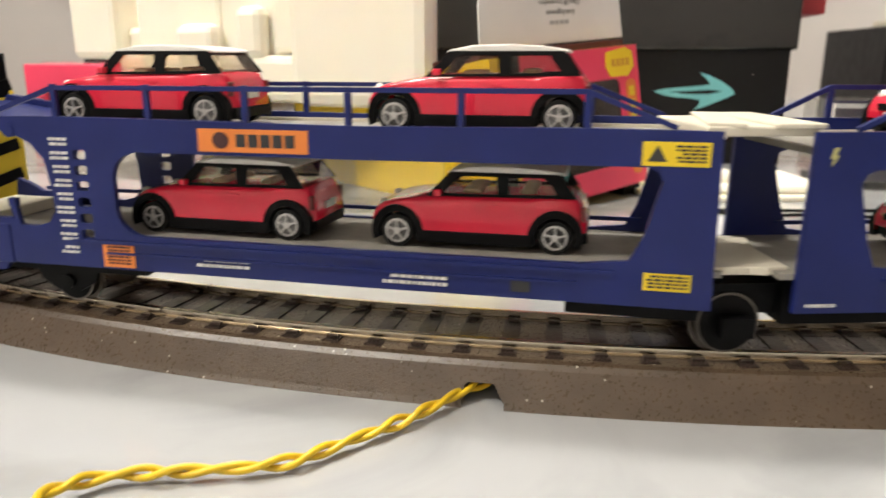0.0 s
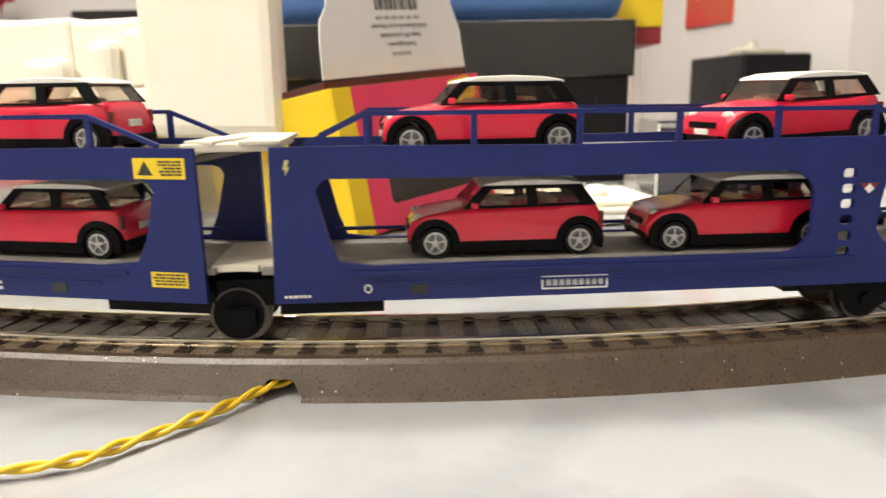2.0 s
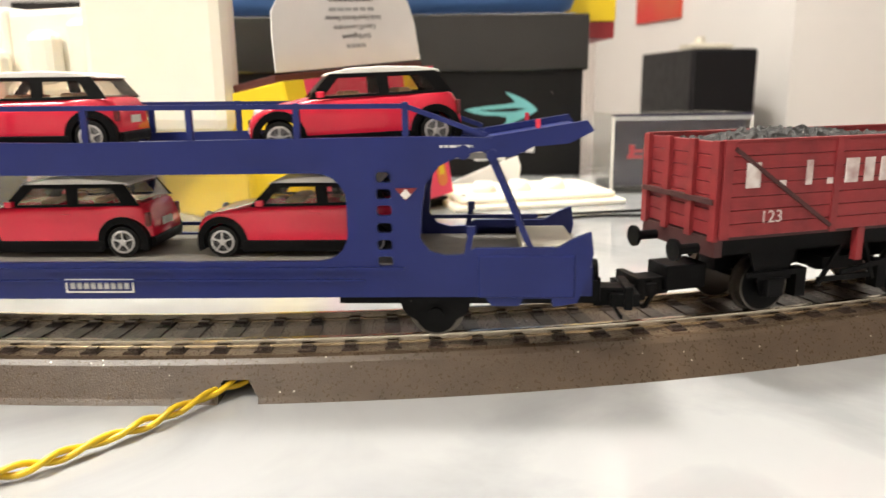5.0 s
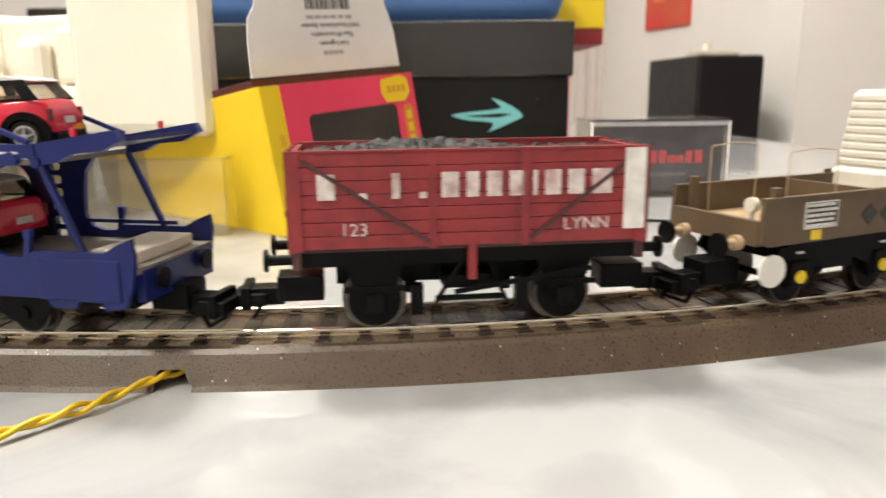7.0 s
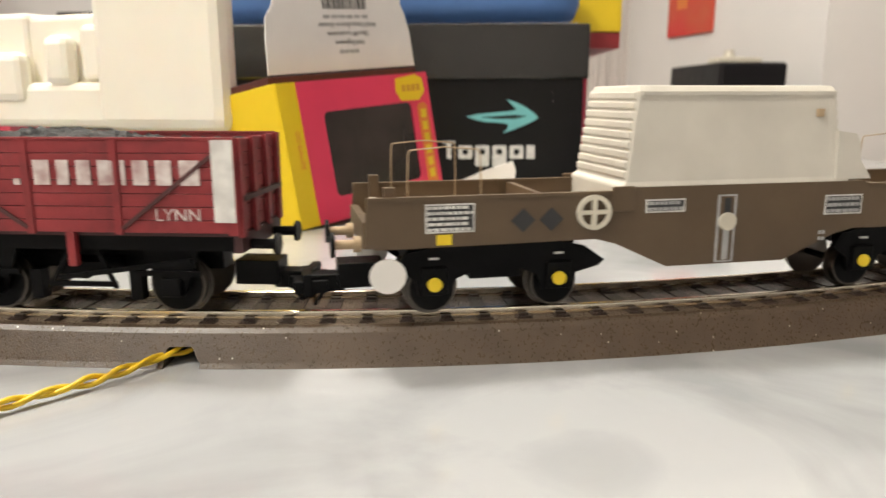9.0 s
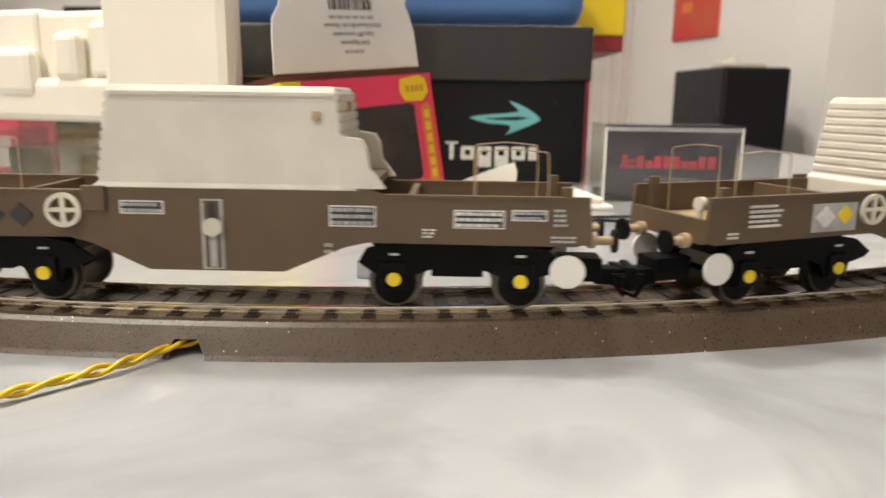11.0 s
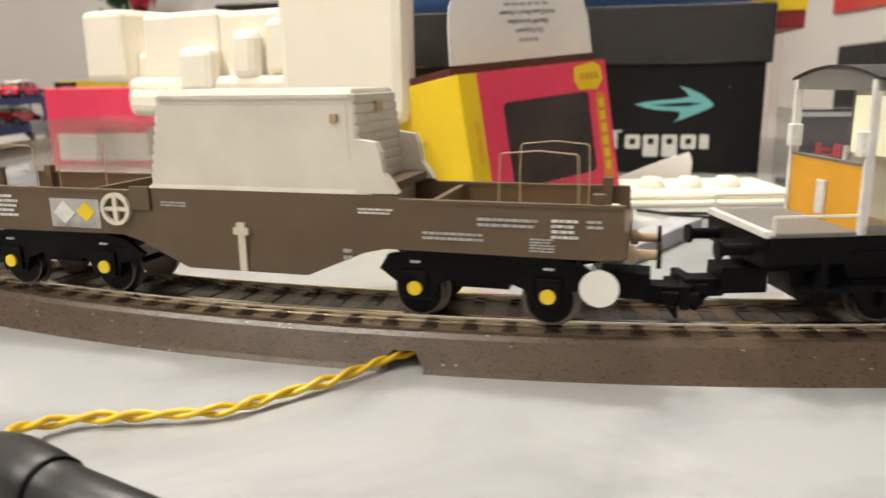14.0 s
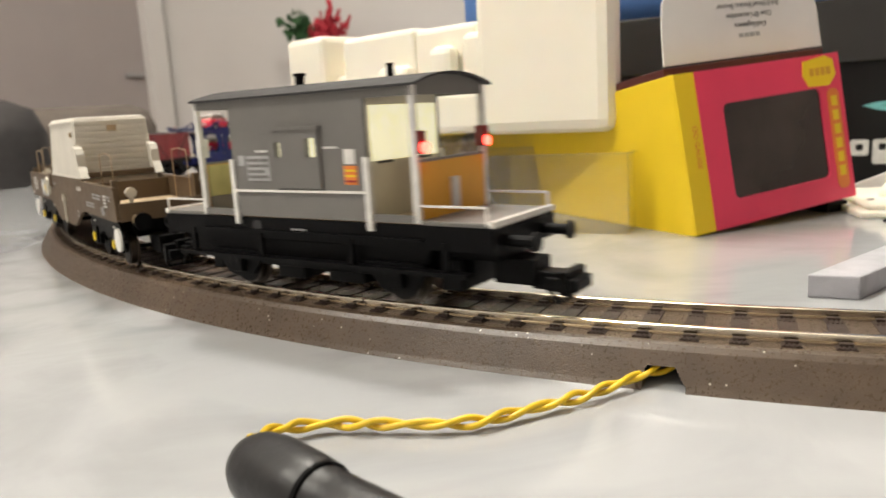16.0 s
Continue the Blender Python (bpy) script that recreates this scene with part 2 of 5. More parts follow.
def box(bm, x0, x1, y0, y1, z0, z1, bevel=0.0):
    r = bmesh.ops.create_cube(bm, size=1)
    m = Matrix.Translation(((x0 + x1) / 2 * MM, (y0 + y1) / 2 * MM, (z0 + z1) / 2 * MM)) @ Matrix.Diagonal(((x1 - x0) * MM, (y1 - y0) * MM, (z1 - z0) * MM, 1))
    bmesh.ops.transform(bm, matrix=m, verts=r["verts"])
    if bevel:
        es = list({e for v in r["verts"] for e in v.link_edges})
        bmesh.ops.bevel(bm, geom=es, offset=bevel * MM, segments=2, affect="EDGES", profile=0.5)
    return bm


def boxes(*rows, bevel=0.0):
    bm = bmesh.new()
    for r in rows:
        box(bm, *r, bevel=bevel)
    return bm


def cyl(bm, c, r, h, axis="y", n=24, r2=None):
    g = bmesh.ops.create_cone(bm, cap_ends=True, segments=n, radius1=r * MM, radius2=(r if r2 is None else r2) * MM, depth=h * MM)
    rot = {"z": Matrix(), "y": Matrix.Rotation(radians(90), 4, "X"), "x": Matrix.Rotation(radians(90), 4, "Y")}[axis]
    bmesh.ops.transform(bm, matrix=Matrix.Translation([v * MM for v in c]) @ rot, verts=g["verts"])
    return bm


def cyls(*rows):
    bm = bmesh.new()
    for r in rows:
        cyl(bm, *r)
    return bm


def bar(bm, p, q, w, h=None):
    p, q = Vector(p) * MM, Vector(q) * MM
    d = q - p
    g = bmesh.ops.create_cube(bm, size=1)
    m = Matrix.Translation((p + q) / 2) @ d.to_track_quat("X", "Z").to_matrix().to_4x4() @ Matrix.Diagonal((d.length, w * MM, (h or w) * MM, 1))
    bmesh.ops.transform(bm, matrix=m, verts=g["verts"])
    return bm


def bars(*rows):
    bm = bmesh.new()
    for r in rows:
        bar(bm, *r)
    return bm


def rounded(x0, x1, z0, z1, r, n=5):
    pts = []
    for cx, cz, a0 in ((x1 - r, z1 - r, 0), (x0 + r, z1 - r, 90), (x0 + r, z0 + r, 180), (x1 - r, z0 + r, 270)):
        for i in range(n + 1):
            a = radians(a0 + 90 * i / n)
            pts.append((cx + r * math.cos(a), cz + r * math.sin(a)))
    return pts


def arc(cx, cz, r, a0, a1, n=8):
    return [(cx + r * math.cos(radians(a0 + (a1 - a0) * i / n)), cz + r * math.sin(radians(a0 + (a1 - a0) * i / n))) for i in range(n + 1)]


def plate(bm, outline, holes=(), y0=0.0, y1=1.0):
    """A plate cut from an outline in x and z with holes, from y0 to y1."""
    edges = []
    for loop in (outline, *holes):
        vs = [bm.verts.new((x * MM, y0 * MM, z * MM)) for x, z in loop]
        for i in range(len(vs)):
            edges.append(bm.edges.new((vs[i], vs[(i + 1) % len(vs)])))
    g = bmesh.ops.triangle_fill(bm, edges=edges, use_beauty=True, use_dissolve=False)
    faces = [f for f in g["geom"] if isinstance(f, bmesh.types.BMFace)]
    ex = bmesh.ops.extrude_face_region(bm, geom=faces)
    bmesh.ops.translate(bm, vec=(0, (y1 - y0) * MM, 0), verts=[v for v in ex["geom"] if isinstance(v, bmesh.types.BMVert)])
    return bm


def text_mesh(name, words, size, m, material, parent, extrude=0.05):
    cu = bpy.data.curves.new(name, "FONT")
    cu.body, cu.size, cu.extrude = words, size * MM, extrude * MM
    cu.align_x = "CENTER"
    tmp = bpy.data.objects.new(name, cu)
    scene.collection.objects.link(tmp)
    me = bpy.data.meshes.new_from_object(tmp.evaluated_get(bpy.context.evaluated_depsgraph_get()))
    bpy.data.objects.remove(tmp)
    me.materials.clear()
    me.materials.append(material)
    ob = new(name, me)
    ob.parent = parent
    ob.matrix_basis = m
    return ob


def tube(name, pts, r, material, parent=None, label="", res=8):
    cu = bpy.data.curves.new(name, "CURVE")
    cu.dimensions = "3D"
    cu.bevel_depth, cu.bevel_resolution, cu.resolution_u = r * MM, 3, res
    sp = cu.splines.new("BEZIER")
    sp.bezier_points.add(len(pts) - 1)
    for bp, p in zip(sp.bezier_points, pts):
        bp.co = [v * MM for v in p]
        bp.handle_left_type = bp.handle_right_type = "AUTO"
    cu.materials.append(material)
    cu.use_fill_caps = True
    ob = new(name, cu)
    if parent:
        ob.parent = parent
    if label:
        ob["label"] = label
    return ob


# ---- the room ----
RADIUS, RAILTOP = 515.0, 10.7
FLOOR = -750


def room():
    def slab(name, label, material, *row):
        return tagged(link(name, boxes(row), material), label, "wall", kind="structure")
    tagged(link("floor", boxes((-2770, 2700, -2200, 2700, FLOOR - 60, FLOOR)), FLOORMAT), "brown wooden room floor under the table", "floor", kind="structure")
    tagged(link("ceiling", boxes((-2770, 2700, -2200, 2700, 1750, 1810)), CEILPAINT), "plain white painted ceiling", "ceiling", kind="structure")
    slab("wall_north", "pale painted wall behind the boxes", WALLPAINT, -2670, 700, 2600, 2700, FLOOR, 1750)
    e = slab("wall_east", "pale painted wall with a red poster", WALLPAINT, 0, 1067, 0, 90, FLOOR, 1750)
    e.matrix_basis = pose(0.65, 2.6, 0, 0, 0, math.degrees(math.atan2(-1.04, 0.237)))
    slab("wall_return", "bright bare painted wall beside the cabinet", WALLPAINT, 890, 2600, 1560, 1650, FLOOR, 1750)
    # walls out of view, their tones set to shape the bounced light
    slab("wall_far_east", "unseen grey wall, toned to cut bounced light", GREYWALL, 2600, 2700, -2200, 1560, FLOOR, 1750)
    slab("wall_south", "unseen pale wall, toned to bounce light forward", WALLPAINT, -2770, 2700, -2300, -2200, FLOOR, 1750)
    slab("wall_west", "grey painted wall", GREYWALL, -2770, -2670, -2200, 2700, FLOOR, 1750)


room()


def track():
    """A plastic ballast bed with moulded sleepers and two rails, on a circle."""
    a0, a1, n = -185, 75, 520
    prof = [(-20, 0), (-19.2, 1.2), (-15.8, 7.2), (-14.8, 8.2), (-13.6, 8.5), (13.6, 8.5), (14.8, 8.2), (15.8, 7.2), (19.2, 1.2), (20, 0)]

    def sweep(bm, prof, b0, b1, steps, close=True):
        rings = []
        for i in range(steps + 1):
            a = radians(b0 + (b1 - b0) * i / steps)
            rings.append([bm.verts.new(((RADIUS - y) * math.sin(a) * MM, (RADIUS - (RADIUS - y) * math.cos(a)) * MM, z * MM)) for y, z in prof])
        k = len(prof)
        for p, q in zip(rings, rings[1:]):
            for j in range(k if close else k - 1):
                bm.faces.new((p[j], p[(j + 1) % k], q[(j + 1) % k], q[j]))
        bm.faces.new(rings[0])
        bm.faces.new(rings[-1][::-1])
        return bm
    bed = thing("railway_track", "curved model railway track with brown-grey ballast bed and nickel rails", "track")
    bm = bmesh.new()
    # the cable notch in the outer shoulder
    h0, h1 = math.degrees(-6.4 / 535), math.degrees(2.0 / 535)
    sweep(bm, prof, a0, h0, 380)
    cuts = [(-6.4, -6.1, 3.2), (-6.1, -5.7, 4.0), (-5.7, -0.2, 4.4), (-0.2, 0.2, 4.1), (0.2, 0.6, 3.5), (0.6, 1.0, 2.8), (1.0, 1.4, 2.1), (1.4, 1.7, 1.6), (1.7, 2.0, 1.3)]
    for c0, c1, h in cuts:
        y = -19.2 + (h - 1.2) / 6 * 3.4
        sweep(bm, [(-15.0, h), (y, h), (-15.8, 7.2), (-14.8, 8.2), (-13.6, 8.5), (13.6, 8.5), (14.8, 8.2), (15.8, 7.2), (19.2, 1.2), (20, 0), (-3, 0), (-3, h)], math.degrees(c0 / 535), math.degrees(c1 / 535), 1)
    sweep(bm, prof, h1, a1, 150)
    part("ballast_bed", bm, BALLAST, bed)
    for y in (-8.95, 8.95):
        bm = sweep(bmesh.new(), [(y - 1.0, 8.6), (y - 1.0, 9.0), (y - 0.3, 9.2), (y - 0.3, 9.9), (y - 0.7, 10.1), (y - 0.7, 10.6), (y - 0.5, 10.7), (y + 0.5, 10.7), (y + 0.7, 10.6), (y + 0.7, 10.1), (y + 0.3, 9.9), (y + 0.3, 9.2), (y + 1.0, 9.0), (y + 1.0, 8.6)], a0, a1, n)
        part("rail", bm, STEEL, bed, smooth=False)
    for a in (-128.66, -98.66, -68.66, -38.66, -8.66, 21.34, 51.34):
        m = pose(RADIUS * math.sin(radians(a)) * MM, (RADIUS - RADIUS * math.cos(radians(a))) * MM, 0, 0, 0, a)
        for y in (-8.95, 8.95):
            part("rail_joint", boxes((-0.2, 0.2, y - 0.8, y + 0.8, 9.8, 10.75)), SLEEPER, bed).matrix_basis = m
        seam = boxes((-0.12, 0.12, -13.6, 13.6, 8.4, 8.53))
        part("bed_seam", seam, SLEEPER, bed).matrix_basis = m
    # sleepers with ribbed ends and rail chairs, the nearer ones as parts
    pitch = 1.025
    far = bmesh.new()
    k0 = int(a0 / pitch)
    near = []
    for k in range(k0, int(a1 / pitch)):
        a = k * pitch + 0.2
        m = pose(RADIUS * math.sin(radians(a)) * MM, (RADIUS - RADIUS * math.cos(radians(a))) * MM, 0, 0, 0, a)
        if -62 < a < 48:
            near.append(m)
        else:
            bm = boxes((-1.85, 1.85, -12.6, 12.6, 8.3, 8.8))
            bmesh.ops.transform(bm, matrix=m, verts=bm.verts)
            tmp = bpy.data.meshes.new("tmp")
            bm.to_mesh(tmp)
            bm.free()
            far.from_mesh(tmp)
            bpy.data.meshes.remove(tmp)
    tagged(part("far_sleepers", far, SLEEPER, bed), kind="stuff")
    rows = [(-1.85, 1.85, -12.6, 12.6, 8.3, 8.8)]
    for s in (-1, 1):
        for dy in (-1.6, 1.6):
            y = s * 8.95 + dy
            rows.append((-1.25, 1.25, y - 0.6, y + 0.6, 8.8, 9.4))
        for gx in (-1.3, -0.45, 0.45, 1.3):
            rows.append((gx - 0.2, gx + 0.2, s * 11.5 - 1.0, s * 11.5 + 1.0, 8.75, 9.0))
            rows.append((gx - 0.2, gx + 0.2, s * 5.6 - 1.2, s * 5.6 + 1.2, 8.75, 9.0))
    bm = boxes(*rows)
    first = part("sleeper", bm, SLEEPER, bed)
    first.matrix_basis = near[0]
    for m in near[1:]:
        o = new("sleeper", first.data)
        o.parent = bed
        o.matrix_basis = m


track()


def on_track(s, half):
    """Pose of a vehicle whose middle stands at arc length s (mm), its axles half apart."""
    a = s / RADIUS
    r = math.sqrt(RADIUS ** 2 - half ** 2)
    return pose(r * math.sin(a) * MM, (RADIUS - r * math.cos(a)) * MM, RAILTOP * MM, 0, 0, math.degrees(a))


def unseen_lamps():
    # fixtures out of view; the second goes with the added fill lamp
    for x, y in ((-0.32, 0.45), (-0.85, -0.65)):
        t = thing("ceiling_lamp", "unseen added lamp, round and white with a frosted glass shade", "lamp", m=pose(x, y, 0))
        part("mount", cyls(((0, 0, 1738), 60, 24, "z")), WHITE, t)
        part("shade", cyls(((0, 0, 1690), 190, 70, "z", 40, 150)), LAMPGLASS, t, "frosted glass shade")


unseen_lamps()

# ---- far furniture ----


def far_things():
    c = thing("cabinet", "tall black wooden cabinet against the pale wall", "cabinet", m=pose(0.62, 1.45, 0, 0, 0, 3))
    part("body", boxes((0, 145, 10, 330, FLOOR, 131), bevel=4), CABINET, c)
    part("front_panel", boxes((3, 142, 0, 9.6, FLOOR + 40, 127), bevel=2), CABINET, c)
    o = thing("ornament", "small cream ornament lying on the black cabinet", "ornament", m=pose(0.69, 1.56, 0.131, 0, 0, 10))
    bm = boxes((-60, 50, -25, 25, 0, 14), bevel=5)
    cyl(bm, (-20, 0, 22), 14, 18, "z", 16, 9)
    part("body", bm, CREAM, o)
    a = math.degrees(math.atan2(-1.04, 0.237))
    p = thing("poster", "red and orange canvas picture hung on the pale wall", "picture", m=pose(0.65, 2.6, 0, 0, 0, a))
    part("canvas", boxes((345, 600, -10, -1, 240, 620), bevel=2), POSTER, p)
    for x, z, w, h in ((380, 320, 60, 30), (470, 400, 70, 40), (420, 480, 90, 50)):
        part("painted_patch", boxes((x + 20, x + w + 20, -11, -9.5, z, z + h)), LABELORANGE, p)
    cu = thing("curtain", "beige curtain hanging in soft folds", "curtain")
    bm = bmesh.new()
    vs = []
    for i in range(90):
        x = 450 + 2.4 * i
        y = 2560 + 7 * math.sin(i * 0.42) + 3 * math.sin(i * 1.1)
        vs.append((bm.verts.new((x * MM, y * MM, FLOOR * MM)), bm.verts.new((x * MM, y * MM, 1.7)), bm.verts.new((x * MM, (y + 3) * MM, FLOOR * MM)), bm.verts.new((x * MM, (y + 3) * MM, 1.7))))
    for p0, p1 in zip(vs, vs[1:]):
        bm.faces.new((p0[0], p1[0], p1[1], p0[1]))
        bm.faces.new((p0[2], p1[2], p1[3], p0[3]))
    part("cloth", bm, CURTAIN, cu, smooth=True)
    # sofas past the table's far edge
    for name, x, y, mt, top, w, lab in (("armchair", -0.98, 0.42, SOFA, 105, 150, "black upholstered armchair with a rounded back"), ("armchair", -1.30, 0.82, TAUPE, 108, 230, "taupe upholstered armchair with a rounded back")):
        t = thing(name, lab, "armchair", m=pose(x, y, 0, 0, 0, 55))
        part("backrest", boxes((-w, w, -70, 70, -420, top), bevel=45), mt, t, smooth=True)
        part("seat", boxes((-w, w, 70, 480, -520, -330), bevel=40), mt, t, smooth=True)
        part("base", boxes((-w + 20, w - 20, -60, 460, FLOOR, -520)), mt, t)
    # flowers and television on a sideboard
    s = thing("sideboard", "low dark sideboard against the wall", "sideboard", m=pose(-1.5, 2.42, 0))
    part("body", boxes((-200, 520, -150, 150, FLOOR, 170), bevel=6), CABINET, s)
    v = thing("potted_plant", "red flowers with dark green leaves in a vase", "plant", m=pose(-1.64, 2.38, 0.17))
    part("vase", cyls(((0, 0, 45), 45, 90, "z", 24, 60)), CABINET, v)
    rng = random.Random(4)
    for nm, mt, cx, cz, rx, n in (("foliage", GREEN, -70, 240, 50, 110), ("blossom", FLOWER, 50, 235, 80, 100)):
        bm = bmesh.new()
        for _ in range(n):
            g = bmesh.ops.create_icosphere(bm, subdivisions=1, radius=1)
            sc = rng.uniform(12, 26)
            m = Matrix.Translation(((cx + rng.gauss(0, rx * 0.5)) * MM, rng.gauss(0, 30) * MM, (cz + rng.gauss(0, 30)) * MM)) @ Euler((rng.uniform(0, 6), rng.uniform(0, 6), 0)).to_matrix().to_4x4() @ Matrix.Diagonal((sc * MM, sc * 0.6 * MM, sc * 0.25 * MM, 1))
            bmesh.ops.transform(bm, matrix=m, verts=g["verts"])
        for k in range(14):
            bar(bm, (rng.uniform(-20, 20), 0, 80), (cx + rng.gauss(0, 30), 0, cz), 5)
        tagged(part(nm, bm, mt, v), kind="stuff")
    tv = thing("television", "dark flat television standing on the sideboard", "television", m=pose(-1.20, 2.42, 0.17))
    part("screen", boxes((-130, 160, -15, 15, 20, 175), bevel=3), GLOSSBLACK, tv)
    part("stand", boxes((-40, 90, -50, 50, 0, 20)), CABINET, tv)
    d = tagged(link("door_1", boxes((-2668, -2640, 1150, 2450, FLOOR, 1350), bevel=2), GREYWALL), "tall grey painted door in the side wall", "door", kind="structure")
    f = boxes((-2669, -2600, 2450, 2560, FLOOR, 1420))
    box(f, -2669, -2600, 1040, 1150, FLOOR, 1420)
    box(f, -2669, -2600, 1150, 2450, 1350, 1420)
    part("door_frame", f, WALLPAINT, d, "white door frame")
    part("door_handle", boxes((-2642, -2610, 2330, 2420, 292, 308), bevel=4), GREYPRINT, d)


far_things()

# ---- the table and what stands on it ----


def table():
    t = thing("table", "large table covered with glossy marbled grey-white oilcloth", "table")
    bm = bmesh.new()
    box(bm, -760, 460, -420, 1240, -28, 0, bevel=6)
    part("oilcloth_top", bm, OILCLOTH, t)
    for x in (-680, 380):
        for y in (-340, 1160):
            part("leg", boxes((x - 30, x + 30, y - 30, y + 30, FLOOR, -28)), CABINET, t, "dark square table leg")


table()


def bars_text(parent, material, x0, x1, z0, z1, y0, y1, n, seed=1, name="lettering_bar"):
    """Unreadable lettering as plain bars along x."""
    rng = random.Random(seed)
    bm = bmesh.new()
    x = x0
    w = (x1 - x0) / n
    for i in range(n):
        box(bm, x + w * 0.06, x + w * rng.uniform(0.78, 0.95), y0, y1, z0, z1)
        x += w
    return part(name, bm, material, parent)


def frame_of(origin, along, up):
    a = Vector(along).normalized()
    u = Vector(up)
    u = (u - a * u.dot(a)).normalized()
    n = u.cross(a)
    m = Matrix((a, n, u)).transposed().to_4x4()
    m.translation = Vector(origin) * MM
    return m


BOXFRAME = frame_of((-11.5, 152.5, 0.3), (0.648, 0.757, 0.075), (-0.098, 0.093, 0.99))


def loco_box():
    """Yellow and pink window box, propped up at one end."""
    t = thing("model_box", "yellow and pink cardboard model box with a clear window", "box", m=BOXFRAME)
    w, d, h = 98, 170, 67
    part("carton", boxes((0, w, 0.8, d, 0, h), bevel=0.6), BOXYELLOW, t, "yellow card sides")
    part("spine_strip", boxes((0.2, 11, -0.2, 0.8, 0.2, h - 0.2)), BOXYELLOW, t)
    bm = plate(bmesh.new(), [(11, 0.2), (w - 0.2, 0.2), (w - 0.2, h - 0.2), (11, h - 0.2)], [rounded(24, 83, 11.5, 52, 3)], -0.6, 0.8)
    part("front_panel", bm, BOXPINK, t, "pink printed front with a window cut out")
    part("window", boxes((22, 85, 0.2, 0.7, 10, 54)), WINDOWDARK, t, "dark clear film window")
    bm = plate(bmesh.new(), [(74, 64.5), (88, 66), (93, 64), (94, 57), (89, 52.5), (76, 53), (73, 58)], [], -1.1, -0.65)
    part("price_sticker", bm, BOXYELLOW, t, "crinkled yellow price sticker")
    bars_text(t, ORANGE, 77, 91, 57.5, 61, -1.2, -1.1, 4, 3)
    bm = plate(bmesh.new(), rounded(87, 94.5, 5, 51, 3.2), [], -0.95, -0.6)
    part("logo_band", bm, LABELORANGE, t, "orange logo band")
    for i in range(6):
        z = 11 + i * 6.4
        part("logo_bar", boxes((88.8, 92.6, -1.15, -0.95, z, z + 4.6), bevel=0.05), YELLOW, t)
    text_mesh("lettering", "OO GAUGE", 3.4, Matrix.Translation((0.0062, -0.0003, 0.036)) @ Matrix.Rotation(radians(90), 4, "X") @ Matrix.Rotation(radians(-90), 4, "Z"), LABELORANGE, t)
    p = thing("plastic_prop", "small black plastic prop under the model box", "prop", m=pose(0.036, 0.236, 0, 0, 0, 50))
    part("body", boxes((-7, 7, -12, 12, 0, 5.0), bevel=0.8), BLACK, p)
    # card sleeve lying on it, shade put into its maroon, white end flap upright
    s = thing("card_sleeve", "card sleeve, shade put into its maroon, upright white printed end flap", "box", m=BOXFRAME)
    part("sleeve", boxes((1, 97, 6, 160, h + 0.1, h + 3.4), bevel=0.4), MAROONSHADE, s)
    fl = [(-11, 5.4), (84, 5.4), (84, 24), (82, 33), (80, 38), (82, 43), (90, 48), (95, 53), (96, 88), (86, 92), (0, 92), (-10, 88), (-9, 52), (-4, 47), (-1, 42), (-2, 37), (-7, 31), (-9, 22)]
    bm = plate(bmesh.new(), [(x + 14, z + h - 1) for x, z in fl], [], 7.2, 7.9)
    part("end_flap", bm, PAPER, s, "white printed end flap")
    rng = random.Random(7)
    for i in range(26):
        x = 41 + i * 1.12
        part("barcode_bar", boxes((x, x + rng.choice((0.35, 0.6, 0.85)), 7.05, 7.2, h + 34, h + 52)), DARKPRINT, s)
    up = Matrix.Rotation(radians(90), 4, "X") @ Matrix.Rotation(radians(180), 4, "Z")
    for k, (words, z) in enumerate((("Civil Engineers", 18.8), ("Class 09 Locomotive", 23.1), ("0-6-0 Diesel Electric Shunter", 27.4))):
        text_mesh("lettering", words, 3.2, Matrix.Translation((0.055, 0.0071, (h + z) * MM)) @ up, DARKPRINT, s)
    bars_text(s, GREYPRINT, 47, 60, h + 12.6, h + 14.4, 7.1, 7.2, 4, 5)
    bars_text(s, GREYPRINT, 40, 70, h + 29.6, h + 31.2, 7.1, 7.2, 6, 6)


loco_box()


